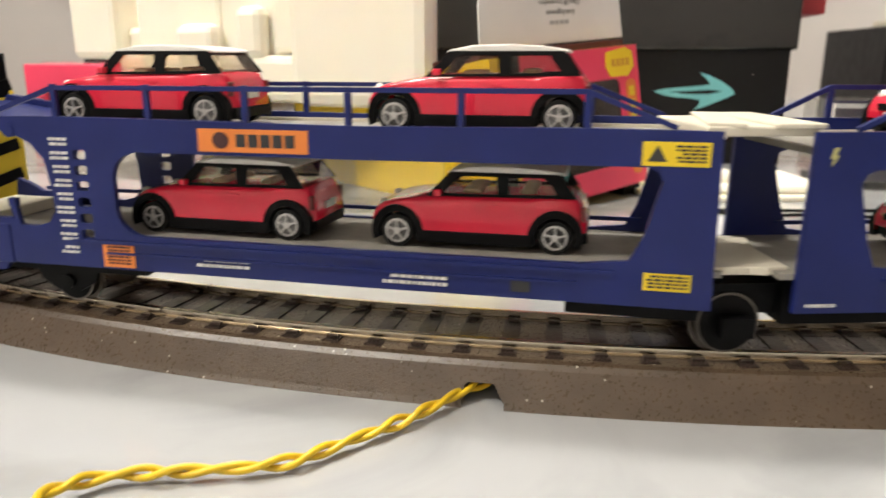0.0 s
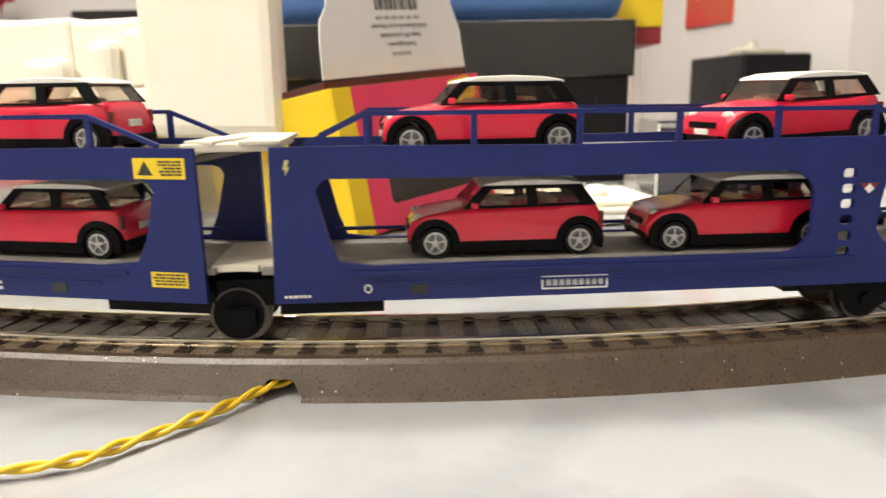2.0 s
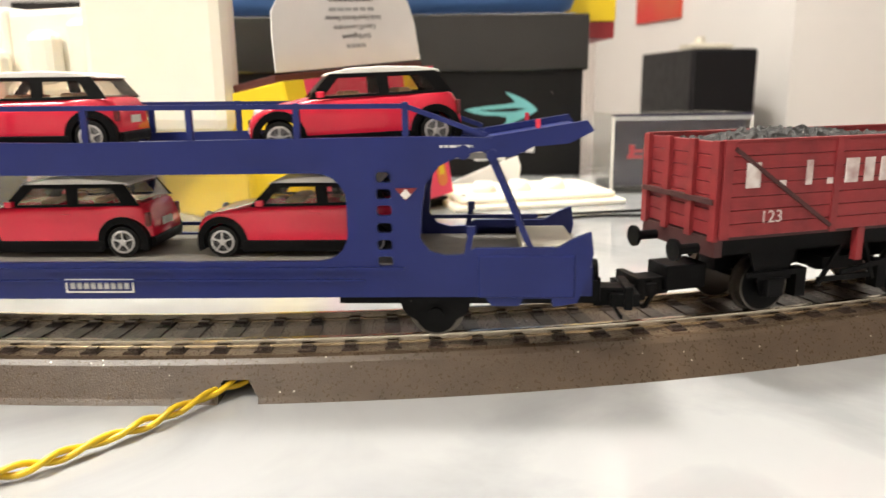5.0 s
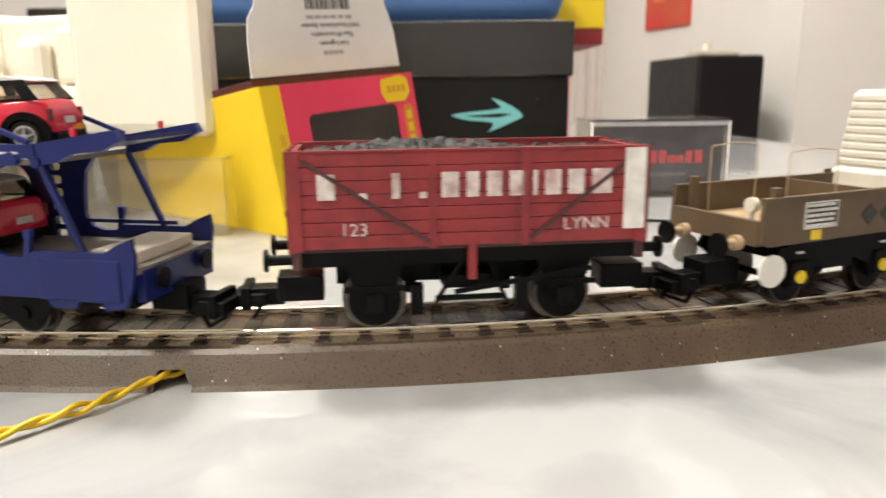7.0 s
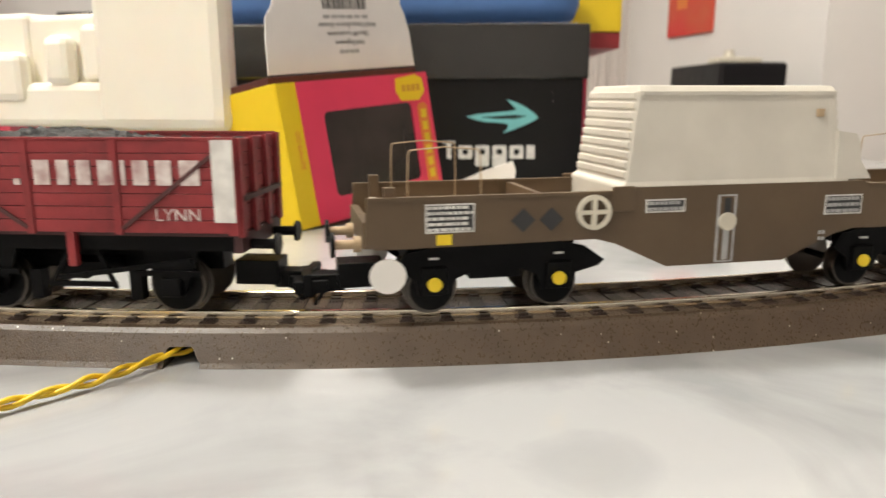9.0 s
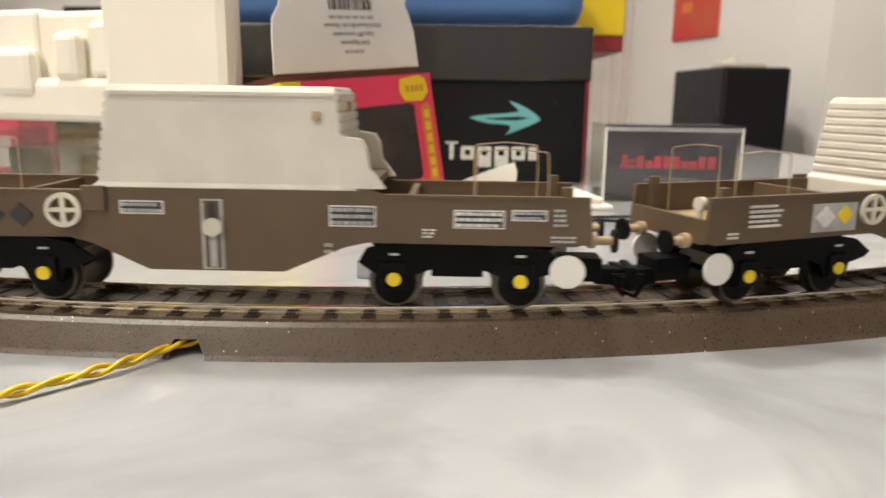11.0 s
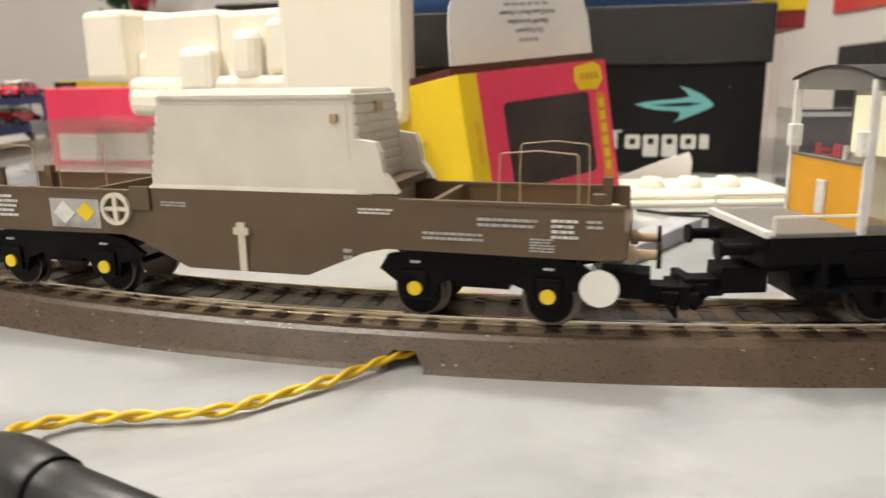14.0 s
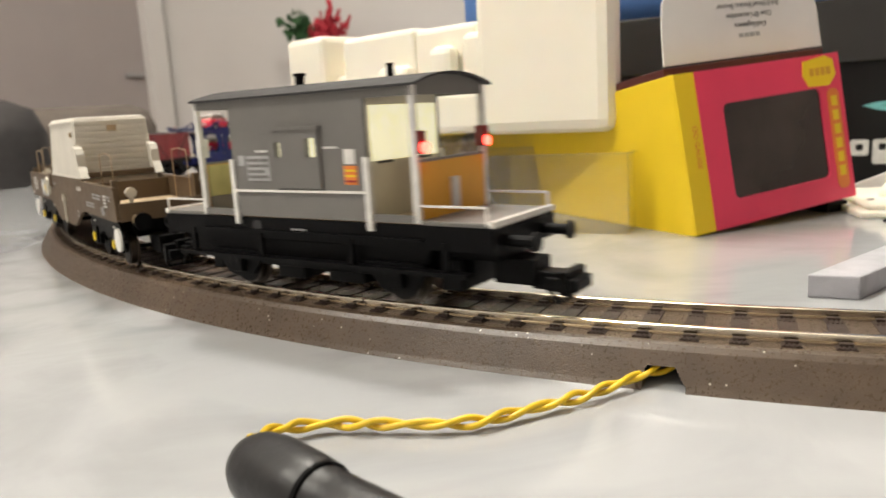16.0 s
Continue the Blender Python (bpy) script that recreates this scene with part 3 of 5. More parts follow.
def shoe_box():
    t = thing("shoe_box", "large black cardboard shoe box with a glossy lid", "box", m=pose(-0.18, 0.347, 0, 0, 0, 1.5))
    part("box_body", boxes((0, 328, 0, 210, 0, 73), bevel=1), BLACKCARD, t)
    part("lid", boxes((-3, 331, -3, 213, 72.5, 110), bevel=1.5), GLOSSBLACK, t, "glossy black lid")
    # logo: a teal arrow shape over white lettering bars
    arrow = [(245, 46.5), (252, 48), (262, 49), (274, 50), (281, 51.2), (278, 54.5), (273.5, 58.4), (280, 56.6), (288, 52.8), (294, 48.6), (296.5, 45.4), (293, 43.2), (287, 40.6), (279.5, 37.4), (271, 34.4), (274.5, 37.6), (275, 41), (268, 42.2), (259, 42.6), (252, 44)]
    gap = [(254, 46.2), (266, 46.6), (280, 47.6), (289, 46.8), (280, 44.8), (266, 44.8)]
    part("logo_arrow", plate(bmesh.new(), arrow, [gap], -0.3, 0), TEAL, t, "teal arrow logo")
    for x, w, z0, z1 in ((228, 9.6, 27.6, 30.6), (231.2, 3.2, 16.4, 27.5), (239.4, 10.2, 16.4, 26), (251.6, 10.2, 11, 26), (264, 10.2, 11, 26), (276.4, 10, 16.4, 26), (288.6, 6, 16.4, 26)):
        part("logo_block", plate(bmesh.new(), rounded(x, x + w, z0, z1, 1.5 if w > 9 else 0.6), [rounded(x + 3.1, x + w - 3.1, 19.4, 23.4, 1)] if w > 9.8 else [], -0.3, 0), PRINT, t)
    b = thing("blue_box", "long blue rounded carton lying on the shoe box lid", "box", m=pose(-0.20, 0.362, 0.1105))
    bm = bmesh.new()
    box(bm, 0, 346, 0, 60, 0, 46, bevel=14)
    part("carton", bm, BLUECARD, b, smooth=True)
    part("pale_edge", boxes((2, 344, 6, 56, -0.3, 1.2)), PAPER, b)
    y = thing("yellow_box", "yellow and red cardboard box behind the shoe box", "box", m=pose(0.05, 0.43, 0))
    part("carton", boxes((0, 136, 140, 230, 0, 96), bevel=1), BOXPINK, y)
    part("upper_carton", boxes((0, 138, 0, 180, 110.6, 165), bevel=1), BOXYELLOW, y)
    part("lower_edge", boxes((112, 137.5, 2, 178, 98, 110.4)), DARKRED, y)


shoe_box()


def foam_tray():
    """Polystyrene inner tray of a model box, standing on edge on clear trays."""
    m = frame_of((-51, 174, 0), (-0.947, 0.321, 0), (0, 0, 1))
    t = thing("foam_tray", "moulded white polystyrene packing tray resting on clear plastic trays", "packing foam", m=m)
    rows = [(0, 78, -15, 0, 43.8, 135, 6), (74, 92, -50, -6, 69, 97, 3), (84, 135, -62, -10, 66, 103, 3), (128, 192, -62, -8, 66, 104.5, 3),
            (188, 222, -60, -22, 62, 84, 3), (216, 256, -60, -12, 66, 110, 4), (70, 203, -50, -2, 45, 68, 4), (62, 203, -66, -36, 46, 96, 3), (200, 250, -66, -36, 64, 96, 3), (126, 154, -8.2, 1, 58, 84, 4.5), (95, 113, -10.2, -1, 66, 92, 4.5), (158, 198, -4.2, 3, 47, 62, 5)]
    for x0, x1, y0, y1, z0, z1, bv in rows:
        # depth runs away from the track, so it is negative
        bm = bmesh.new()
        box(bm, x0, x1, y0, y1, z0, z1, bevel=bv)
        part("moulding", bm, FOAM, t)


foam_tray()


def open_tray(name, label, w, d, h, m, material, wall=0.8, compartments=()):
    t = thing(name, label, "plastic tray", m=m)
    bm = boxes((0, w, 0, d, 0, wall))
    part("bottom", bm, material, t)
    for nm, row in (("front_wall", (0, w, 0, wall, wall, h)), ("back_wall", (0, w, d - wall, d, wall, h)), ("side_wall", (0, wall, wall, d - wall, wall, h)), ("side_wall", (w - wall, w, wall, d - wall, wall, h))):
        part(nm, boxes(row), material, t)
    for x in compartments:
        part("divider", boxes((x, x + wall, wall, d - wall, wall, h * 0.9)), material, t)
    part("rim", boxes((-2, w + 2, -2, 0, h - 0.6, h), (-2, w + 2, d, d + 2, h - 0.6, h), (-2, 0, 0, d, h - 0.6, h), (w, w + 2, 0, d, h - 0.6, h)), material, t)
    return t


open_tray("clear_tray", "clear plastic display tray lying open on the table", 112, 70, 35.5, pose(-0.152, 0.158, 0), CLEAR, compartments=(34,))
open_tray("clear_tray", "hazy clear plastic tray under the polystyrene", 150, 60, 43, pose(-0.31, 0.236, 0, 0, 0, -8), SMOKE, compartments=(50, 100))


def pink_box():
    t = thing("pink_box", "pink-red cardboard model box standing on the table", "box", m=pose(-0.40, 0.36, 0, 0, 0, 4))
    part("carton", boxes((0, 125, 0, 60, 0, 62), bevel=1), BOXPINK, t)
    part("pale_panel", boxes((8, 118, -0.5, 0, 4, 26)), PAPER, t, "pale printed panel")
    part("top_wrap", boxes((10, 112, 8, 52, 62, 64), bevel=1), SMOKE, t, "crumpled clear wrap")
    part("grey_window", boxes((86, 104, -1, -0.5, 8, 30)), GREYPRINT, t)


pink_box()


def display_case():
    t = thing("display_case", "clear plastic display case with a navy backing card", "case", m=pose(0.146, 0.262, 0, 0, 0, 1))
    w, d, h = 82, 46, 46
    for row in ((0, w, 0, 0.8, 0, h), (0, 0.8, 0.8, d, 0, h), (w - 0.8, w, 0.8, d, 0, h), (0.8, w - 0.8, 0.8, d, h - 0.8, h)):
        part("cover_panel", boxes(row), CLEAR, t, "clear plastic cover panel")
    for x0, x1 in ((-0.4, 1.2), (w - 0.9, w + 0.4)):
        part("edge_strip", boxes((x0, x1, -0.6, 0, 0, h - 1.2)), WHITE, t, "bright moulded edge")
    part("top_edge", boxes((-0.4, w + 0.4, -0.6, 0, h - 1.1, h + 0.2)), PURPLE, t, "dark navy top edge")
    part("frosted_band", boxes((1.3, w - 1.0, -0.5, -0.1, h - 3.6, h - 1.2)), GREYPRINT, t, "pale frosted band")
    part("backing_card", boxes((1.2, w - 1.2, 6, 7, 0.5, h - 2)), PURPLE, t, "navy printed backing card")
    rng = random.Random(11)
    bm = bmesh.new()
    box(bm, 11, 20, 5.4, 6, 20, 22)
    box(bm, 13, 20, 5.4, 6, 23.5, 25.2)
    box(bm, 12, 15, 5.4, 6, 20, 28)
    for i in range(9):
        box(bm, 21 + i * 5.4, 21 + i * 5.4 + rng.uniform(3.6, 4.8), 5.4, 6, 20, 20 + rng.choice((4.6, 4.6, 7.4)))
    part("logo_shape", bm, REDPRINT, t, "red script logo drawn as bars")
    text_mesh("lettering", "1:87 SCALE MODELS HO", 3.1, Matrix.Translation((0.042, 0.0058, 0.0122)) @ Matrix.Rotation(radians(90), 4, "X"), GREYPRINT, t)
    part("plinth", boxes((2, w - 2, 2, d - 2, 0.2, 4), bevel=0.6), BLACK, t)


display_case()


def blister_tray():
    t = thing("blister_tray", "white vacuum-formed plastic packing tray lying on the table", "packing tray", m=pose(0.052, 0.205, 0, 0, 0, 12))
    part("base", boxes((0, 96, 0, 62, 0, 3), bevel=1), FOAM, t)
    part("rim", boxes((4, 92, 4, 58, 3, 7), bevel=2), FOAM, t, smooth=True)
    for x in (22, 42, 62):
        g = bmesh.new()
        cyl(g, (x, 22, 9), 8, 7, "z", 24, 5)
        part("bump", g, FOAM, t, smooth=True)
    # no opening is cut: a dark disc carries the hole's shade
    part("hole", cyls(((8, 12, 7.1), 1.5, 0.3, "z")), DARKPRINT, t)
    f = thing("card_flap", "cream torn card wedge leaning by the shoe box", "card", m=pose(0.050, 0.288, 0, 8, 0, 0))
    part("sheet", plate(bmesh.new(), [(0, 2), (6, 6), (28, 15.5), (44, 21), (46, 15), (45, 2)], [], -0.6, 0.6), PAPER, f)
    g = thing("foam_strip", "grey foam strip lying inside the track", "foam strip", m=frame_of((26, 61, 0), (1, -0.05, 0), (0, 0, 1)))
    bm = boxes((0, 13, 0, 90, 0, 6.5), bevel=0.5)
    bmesh.ops.transform(bm, matrix=Matrix(((1, 0.45, 0, 0), (0, 1, 0, 0), (0, 0, 1, 0), (0, 0, 0, 1))), verts=bm.verts)
    part("body", bm, GREYFOAM, g)
    for k, pts in enumerate(([(60, 195, 1), (90, 180, 1), (125, 186, 1), (170, 178, 1)], [(70, 188, 1), (105, 192, 1), (150, 200, 1)])):
        c = thing("loose_cable", "thin dark cable lying on the oilcloth", "cable")
        tube("strand", pts, 0.7, BLACK, c)


blister_tray()


def twisted_wire():
    pts = [(-1.5, -12, 3.0), (-6.3, -17.8, 2.6), (-14.8, -29.5, 2.0), (-22.8, -39, 2.0), (-32, -48.4, 2.0), (-45.5, -53.2, 2.0), (-55.0, -55.8, 2.0), (-60.5, -59.5, 2.4), (-62, -66, 4.2), (-60, -73, 5.4), (-55, -79.2, 6)]
    t = thing("twisted_wire", "pair of twisted yellow wires leading from the track to a connector", "wire")
    fine = []
    for i in range(len(pts) - 1):
        a, b = Vector(pts[i]), Vector(pts[i + 1])
        p0, p3 = Vector(pts[max(0, i - 1)]), Vector(pts[min(len(pts) - 1, i + 2)])
        for k in range(10):
            w = k / 10
            fine.append(a + 0.5 * w * (b - p0 + w * (2 * p0 - 5 * a + 4 * b - p3 + w * (3 * (a - b) + p3 - p0))))
    ln, acc = [0], 0
    for a, b in zip(fine, fine[1:]):
        acc += (b - a).length
        ln.append(acc)
    for ph in (0, math.pi):
        out = []
        for i, p in enumerate(fine):
            d = (fine[min(i + 1, len(fine) - 1)] - fine[max(i - 1, 0)]).normalized()
            s = d.cross(Vector((0, 0, 1))).normalized()
            a = ln[i] / 15.0 * 2 * math.pi + ph
            rr = 0.66 + 0.2 * math.sin(i * 0.37)
            q = p + s * rr * math.cos(a) + Vector((0, 0, 1)) * rr * math.sin(a)
            out.append((q.x, q.y, max(q.z, 0.9)))
        tube("strand", out, 0.62, WIRE, t, res=3)
    c = thing("cable_connector", "black rubber barrel connector on the wire's end", "connector", m=frame_of((-55.5, -79.5, 5.95), (0.94, -0.33, 0.0), (0, 0, 1)))
    bm = bmesh.new()
    prof = [(0, 0.5), (0.2, 3.0), (1.0, 4.5), (3.0, 5.4), (7, 5.9), (14, 5.7), (17.5, 5.4), (18.4, 4.8), (23, 4.7), (60, 4.7)]
    rings = []
    for x, r in prof:
        rings.append([bm.verts.new((x * MM, r * math.cos(2 * math.pi * k / 32) * MM, r * math.sin(2 * math.pi * k / 32) * MM)) for k in range(32)])
    for p, q in zip(rings, rings[1:]):
        for k in range(32):
            bm.faces.new((p[k], p[(k + 1) % 32], q[(k + 1) % 32], q[k]))
    bm.faces.new(rings[0])
    bm.faces.new(rings[-1])
    part("barrel", bm, RUBBER, c, smooth=True)
    part("collar_ring", cyls(((18.2, 0, 0), 5.3, 0.8, "x", 32)), BLACK, c)
    part("plug", cyls(((62, 0, 0), 3.2, 6, "x", 24)), STEEL, c, "steel plug tip")
    part("wire_grommet", cyls(((-0.4, 0, 0), 2.2, 1.4, "x", 20)), BLACK, c)


twisted_wire()

# ---- the train: things that ride, as (thing, place in the train, half axle distance, own pose) ----
RIDERS, WHEELS = [], []
WORNPRINT = mat("worn_white_print", (0.58, 0.54, 0.52), 0.6, var=0.25, scale=260, col2=(0.35, 0.2, 0.19))
YELLOWGREEN = mat("pale_yellow_green", (0.5, 0.47, 0.2), 0.5, var=0.12, scale=120)
DISH = mat("rim_dish_grey", (0.3, 0.3, 0.3), 0.4, 0.5)


def wheelset(parent, x, r, gauge=8.0, m=Matrix(), spokes=False, key=True):
    """Two flanged wheels on an axle, rolling with the train."""
    w = new("wheelset")
    w.parent = parent
    base = m @ Matrix.Translation((x * MM, 0, r * MM))
    w.matrix_basis = base
    bm = bmesh.new()
    cyl(bm, (0, 0, 0), 0.9, 2 * gauge + 5, "y", 12)
    part("axle", bm, BLACK, w)
    for s in (-1, 1):
        bm = bmesh.new()
        cyl(bm, (0, s * (gauge + 0.9), 0), r, 2.2, "y", 32)
        cyl(bm, (0, s * (gauge - 0.5), 0), r + 0.9, 0.7, "y", 32)
        part("tyre", bm, WHEELSTEEL, w, "bright steel wheel tyre")
        bm = bmesh.new()
        cyl(bm, (0, s * (gauge + 2.0), 0), r - 0.5, 0.3, "y", 28)
        cyl(bm, (0, s * (gauge + 2.1), 0), 1.6, 0.9, "y", 16)
        part("wheel_disc", bm, BLACK, w)
    if key:
        WHEELS.append((w, base, r))
    return w


def coupler(parent, x, s):
    """A black model coupling from x, pointing along s."""
    bm = bmesh.new()

    def lump(a, b, w, z0, z1, bevel=0.3):
        box(bm, min(x + s * a, x + s * b), max(x + s * a, x + s * b), -w, w, z0, z1, bevel=bevel)
    lump(-4, 6.5, 4.2, 5.4, 11.4)
    lump(5, 13, 2.8, 4.4, 8.6)
    lump(9, 16.5, 4.4, 4.6, 7.6)
    lump(12.4, 14.6, 5.2, 4.0, 9.4)
    bar(bm, (x + s * 10, -4, 5), (x + s * 12, -4, 2.0), 0.8)
    bar(bm, (x + s * 12, -4, 2.0), (x + s * 12, 4, 2.0), 0.7)
    bar(bm, (x + s * 10, 4, 5), (x + s * 12, 4, 2.0), 0.8)
    return part("coupling", bm, BLACK, parent, "black hook coupling")


def decal(parent, material, x0, x1, z0, z1, y, name="label_plate"):
    d = 0.12 * (1 if y > 0 else -1)
    return part(name, boxes((x0, x1, min(y, y + d), max(y, y + d), z0, z1)), material, parent)


def print_lines(parent, material, x0, x1, z0, z1, y, rows, seed, name="lettering_bar"):
    """Lines of tiny unreadable lettering."""
    rng = random.Random(seed)
    d = 0.1 * (1 if y > 0 else -1)
    bm = bmesh.new()
    step = (z1 - z0) / rows
    for i in range(rows):
        z = z0 + step * i
        x = x0
        end = x1 - rng.uniform(0, 0.25) * (x1 - x0)
        while x < end:
            w = min(rng.uniform(0.5, 1.6), x1 - x)
            box(bm, x, x + w, min(y, y + d), max(y, y + d), z + step * 0.2, z + step * 0.75)
            x += w + 0.28
    return part(name, bm, material, parent)



def refit(t, where):
    """Set a vehicle's stations along its length by the rule where(x), keeping its wheels round."""
    seen = set()

    def go(o, base, placed):
        for c in o.children:
            x = base + c.location.x / MM
            here = where(x) if c.location.x or base or c.type == "EMPTY" and c.name.startswith("wheelset") else placed
            c.location.x = (here - placed) * MM
            if c.name.startswith("wheelset"):
                for i, (w, m, r) in enumerate(WHEELS):
                    if w == c:
                        m = m.copy()
                        m.translation.x = c.location.x
                        WHEELS[i] = (w, m, r)
                continue
            if c.type == "MESH" and c.data.name not in seen:
                seen.add(c.data.name)
                for v in c.data.vertices:
                    v.co.x = (where(x + v.co.x / MM) - here) * MM
            go(c, x, here)
    go(t, 0.0, 0.0)


def stretch(t, k):
    refit(t, lambda x: x * k)


def stations(*pairs):
    """Piecewise straight rule through pairs of (drawn, fitted to the camera's view) stations."""
    def where(x):
        for (a, p), (b, q) in zip(pairs, pairs[1:]):
            if x <= b or (b, q) == pairs[-1]:
                return p + (q - p) * (x - a) / (b - a)
    return where


# ---- red hatchback cars ----


def car():
    t = thing("toy_car", "red model hatchback with a white roof and silver wheels", "model car", "cars on the transporter")
    top = [(-22.3, 6.0), (-22.1, 7.0), (-21.5, 8.0), (-20.4, 8.8), (-18.5, 9.5), (-15, 10.2), (-11, 10.8), (-9, 11.1), (0, 11.3), (12, 11.5), (19.4, 11.6), (20.6, 11.2), (21.5, 10.0), (22.2, 8.2), (22.4, 6.6)]
    foot = [(-22.3, 4.0), (-21.6, 2.6), (-20.6, 2.2), (20.6, 2.2), (21.6, 2.6), (22.4, 4.2)]

    def height(line, x):
        for (x0, z0), (x1, z1) in zip(line, line[1:]):
            if x <= x1:
                return z0 + (z1 - z0) * (x - x0) / (x1 - x0)
        return line[-1][1]
    cuts = sorted({round(v, 3) for v in [x for x, _ in top] + [x for x, _ in foot] + [-13 + 2 * k for k in range(14)] + [c + 4.4 * math.cos(math.pi * k / 12) for c in (-16.4, 16.4) for k in range(13)]})
    bm = bmesh.new()
    rings = []
    for x in cuts:
        zt, zb = height(top, x), height(foot, x)
        d = abs(abs(x) - 16.4)
        if d <= 4.401:
            zb = max(zb, 3.5 + math.sqrt(max(0, 4.4 ** 2 - d * d)))
        w = 9.75 * (1 - 0.24 * max(0, (abs(x) - 15.0) / 7.4) ** 2.2)
        sec = []
        for u in (0, 0.2, 0.42, 0.62, 0.78):
            z = zb + (zt - zb) * u
            sec.append((w * (1 - 0.05 * ((z - 6.2) / 5) ** 2), z))
        for fy, u in ((0.945, 0.88), (0.9, 0.95), (0.82, 0.985), (0.55, 1.02), (0.25, 1.035)):
            sec.append((w * fy, zb + (zt - zb) * u))
        sec += [(-y, z) for y, z in sec[::-1]]
        rings.append([bm.verts.new((x * MM, y * MM, z * MM)) for y, z in sec])
    for p, q in zip(rings, rings[1:]):
        for k in range(len(p) - 1):
            bm.faces.new((p[k], q[k], q[k + 1], p[k + 1]))
    bm.faces.new(rings[0])
    bm.faces.new(rings[-1][::-1])
    part("body", bm, REDCAR, t, "glossy red car body", smooth=True)
    part("floor_pan", boxes((-12, 12, -8.6, 8.6, 1.6, 2.6), (-20, 20, -6, 6, 2.0, 4.5)), BLACK, t)
    for s in (-1, 1):
        bm = plate(bmesh.new(), [(-10.2, 10.9), (-5.4, 15.9), (17.0, 15.9), (20.4, 11.3)], [[(-6.8, 11.5), (-3.5, 15.1), (4.1, 15.1), (4.5, 11.6)], [(6.9, 11.7), (6.7, 15.1), (14.2, 15.1), (16.4, 11.9)]], s * 8.7, s * 9.1)
        for v in bm.verts:
            v.co.y -= s * max(0, v.co.z / MM - 11) * 0.22 * MM
        part("window_frame", bm, BLACK, t, "black window surround")
        bm = plate(bmesh.new(), [(-7.4, 11.5), (-3.9, 15.2), (15.9, 15.2), (18.4, 12.1)], [], s * 8.5, s * 8.7)
        for v in bm.verts:
            v.co.y -= s * max(0, v.co.z / MM - 11) * 0.22 * MM
        part("side_glass", bm, GLASSDARK, t)
        part("mirror", boxes((-8.4, -6.8, min(s * 9.4, s * 11), max(s * 9.4, s * 11), 11.2, 12.5), bevel=0.3), REDCAR, t)
        part("door_handle", boxes((3.2, 5.2, min(s * 9.5, s * 9.85), max(s * 9.5, s * 9.85), 9.2, 9.6)), REDCAR, t)
        part("sill", boxes((-12, 12, min(s * 9.3, s * 9.95), max(s * 9.3, s * 9.95), 1.2, 3.7), bevel=0.2), BLACK, t, "black sill cladding")
        for x in (-16.4, 16.4):
            ring = arc(x, 3.4, 5.55, -22, 202, 16) + arc(x, 3.4, 4.0, 202, -22, 16)
            yy = 9.85
            part("wheel_arch", plate(bmesh.new(), ring, [], s * 7.9, s * yy), BLACK, t, "black plastic wheel arch")
            w = new("wheel")
            w.parent = t
            w.matrix_basis = Matrix.Translation((x * MM, s * 8.3 * MM, 3.4 * MM))
            part("tyre", cyls(((0, 0, 0), 3.4, 2.7, "y", 28)), TYRE, w)
            part("rim_dish", cyls(((0, s * 1.25, 0), 2.3, 0.2, "y", 24)), DISH, w)
            bm = plate(bmesh.new(), arc(0, 0, 2.55, 0, 345, 23), [arc(0, 0, 2.15, 0, 345, 23)], s * 1.25, s * 1.5)
            cyl(bm, (0, s * 1.4, 0), 0.75, 0.5, "y", 12)
            for k in range(5):
                a = 2 * math.pi * k / 5 + 0.3
                bar(bm, (0, s * 1.4, 0), (2.3 * math.cos(a), s * 1.4, 2.3 * math.sin(a)), 0.85, 0.3)
            part("rim", bm, SILVER, w, "silver five-spoke rim")
        bm = bmesh.new()
        bmesh.ops.create_icosphere(bm, subdivisions=2, radius=1)
        bmesh.ops.transform(bm, matrix=Matrix.Translation((-19.9 * MM, s * 5.9 * MM, 7.9 * MM)) @ Matrix.Rotation(radians(-28), 4, "Y") @ Matrix.Diagonal((1.2 * MM, 1.7 * MM, 1.9 * MM, 1)), verts=bm.verts)
        part("headlight", bm, HEADLAMP, t, "clear silver headlight", smooth=True)
        part("tail_light", boxes((21.2, 22.2, min(s * 7.3, s * 8.6), max(s * 7.3, s * 8.6), 6.6, 9.6), bevel=0.2), LAMPBODY, t)
    bm = plate(bmesh.new(), [(-6.2, 15.6), (-5.2, 16.2), (-1, 17.0), (6, 17.2), (13, 16.9), (17.6, 16.2), (18.2, 15.6)], [], -7.9, 7.9)
    r = part("roof", bm, WHITE, t, "white roof")
    bv = r.modifiers.new("bevel", "BEVEL")
    bv.width, bv.segments = 0.4 * MM, 2
    part("windscreen", bars(((-10, 0, 11.1), (-5.4, 0, 15.9), 15.4, 0.2)), GLASSDARK, t)
    part("rear_glass", bars(((17.2, 0, 15.8), (20.4, 0, 11.6), 14.6, 0.2)), GLASSDARK, t)
    part("seats", boxes((-3, 1, -6.5, -1, 5, 12.3), (-3, 1, 1, 6.5, 5, 12.3), (9, 12, -6.5, 6.5, 5, 12.6), bevel=0.7), TAN, t)
    part("grille", boxes((-22.5, -21.8, -4.6, 4.6, 5.6, 7.0), (-22.4, -21.6, -5.5, 5.5, 2.6, 4.0)), BLACK, t)
    part("number_plate", boxes((-22.75, -22.45, -2.2, 2.2, 4.2, 5.4)), PRINT, t)
    part("number_plate", boxes((22.4, 22.7, -2.4, 2.4, 6.0, 7.6)), PRINT, t)
    part("rear_bumper", boxes((20.6, 22.7, -8, 8, 1.9, 4.2), bevel=0.5), BLACK, t)
    return t


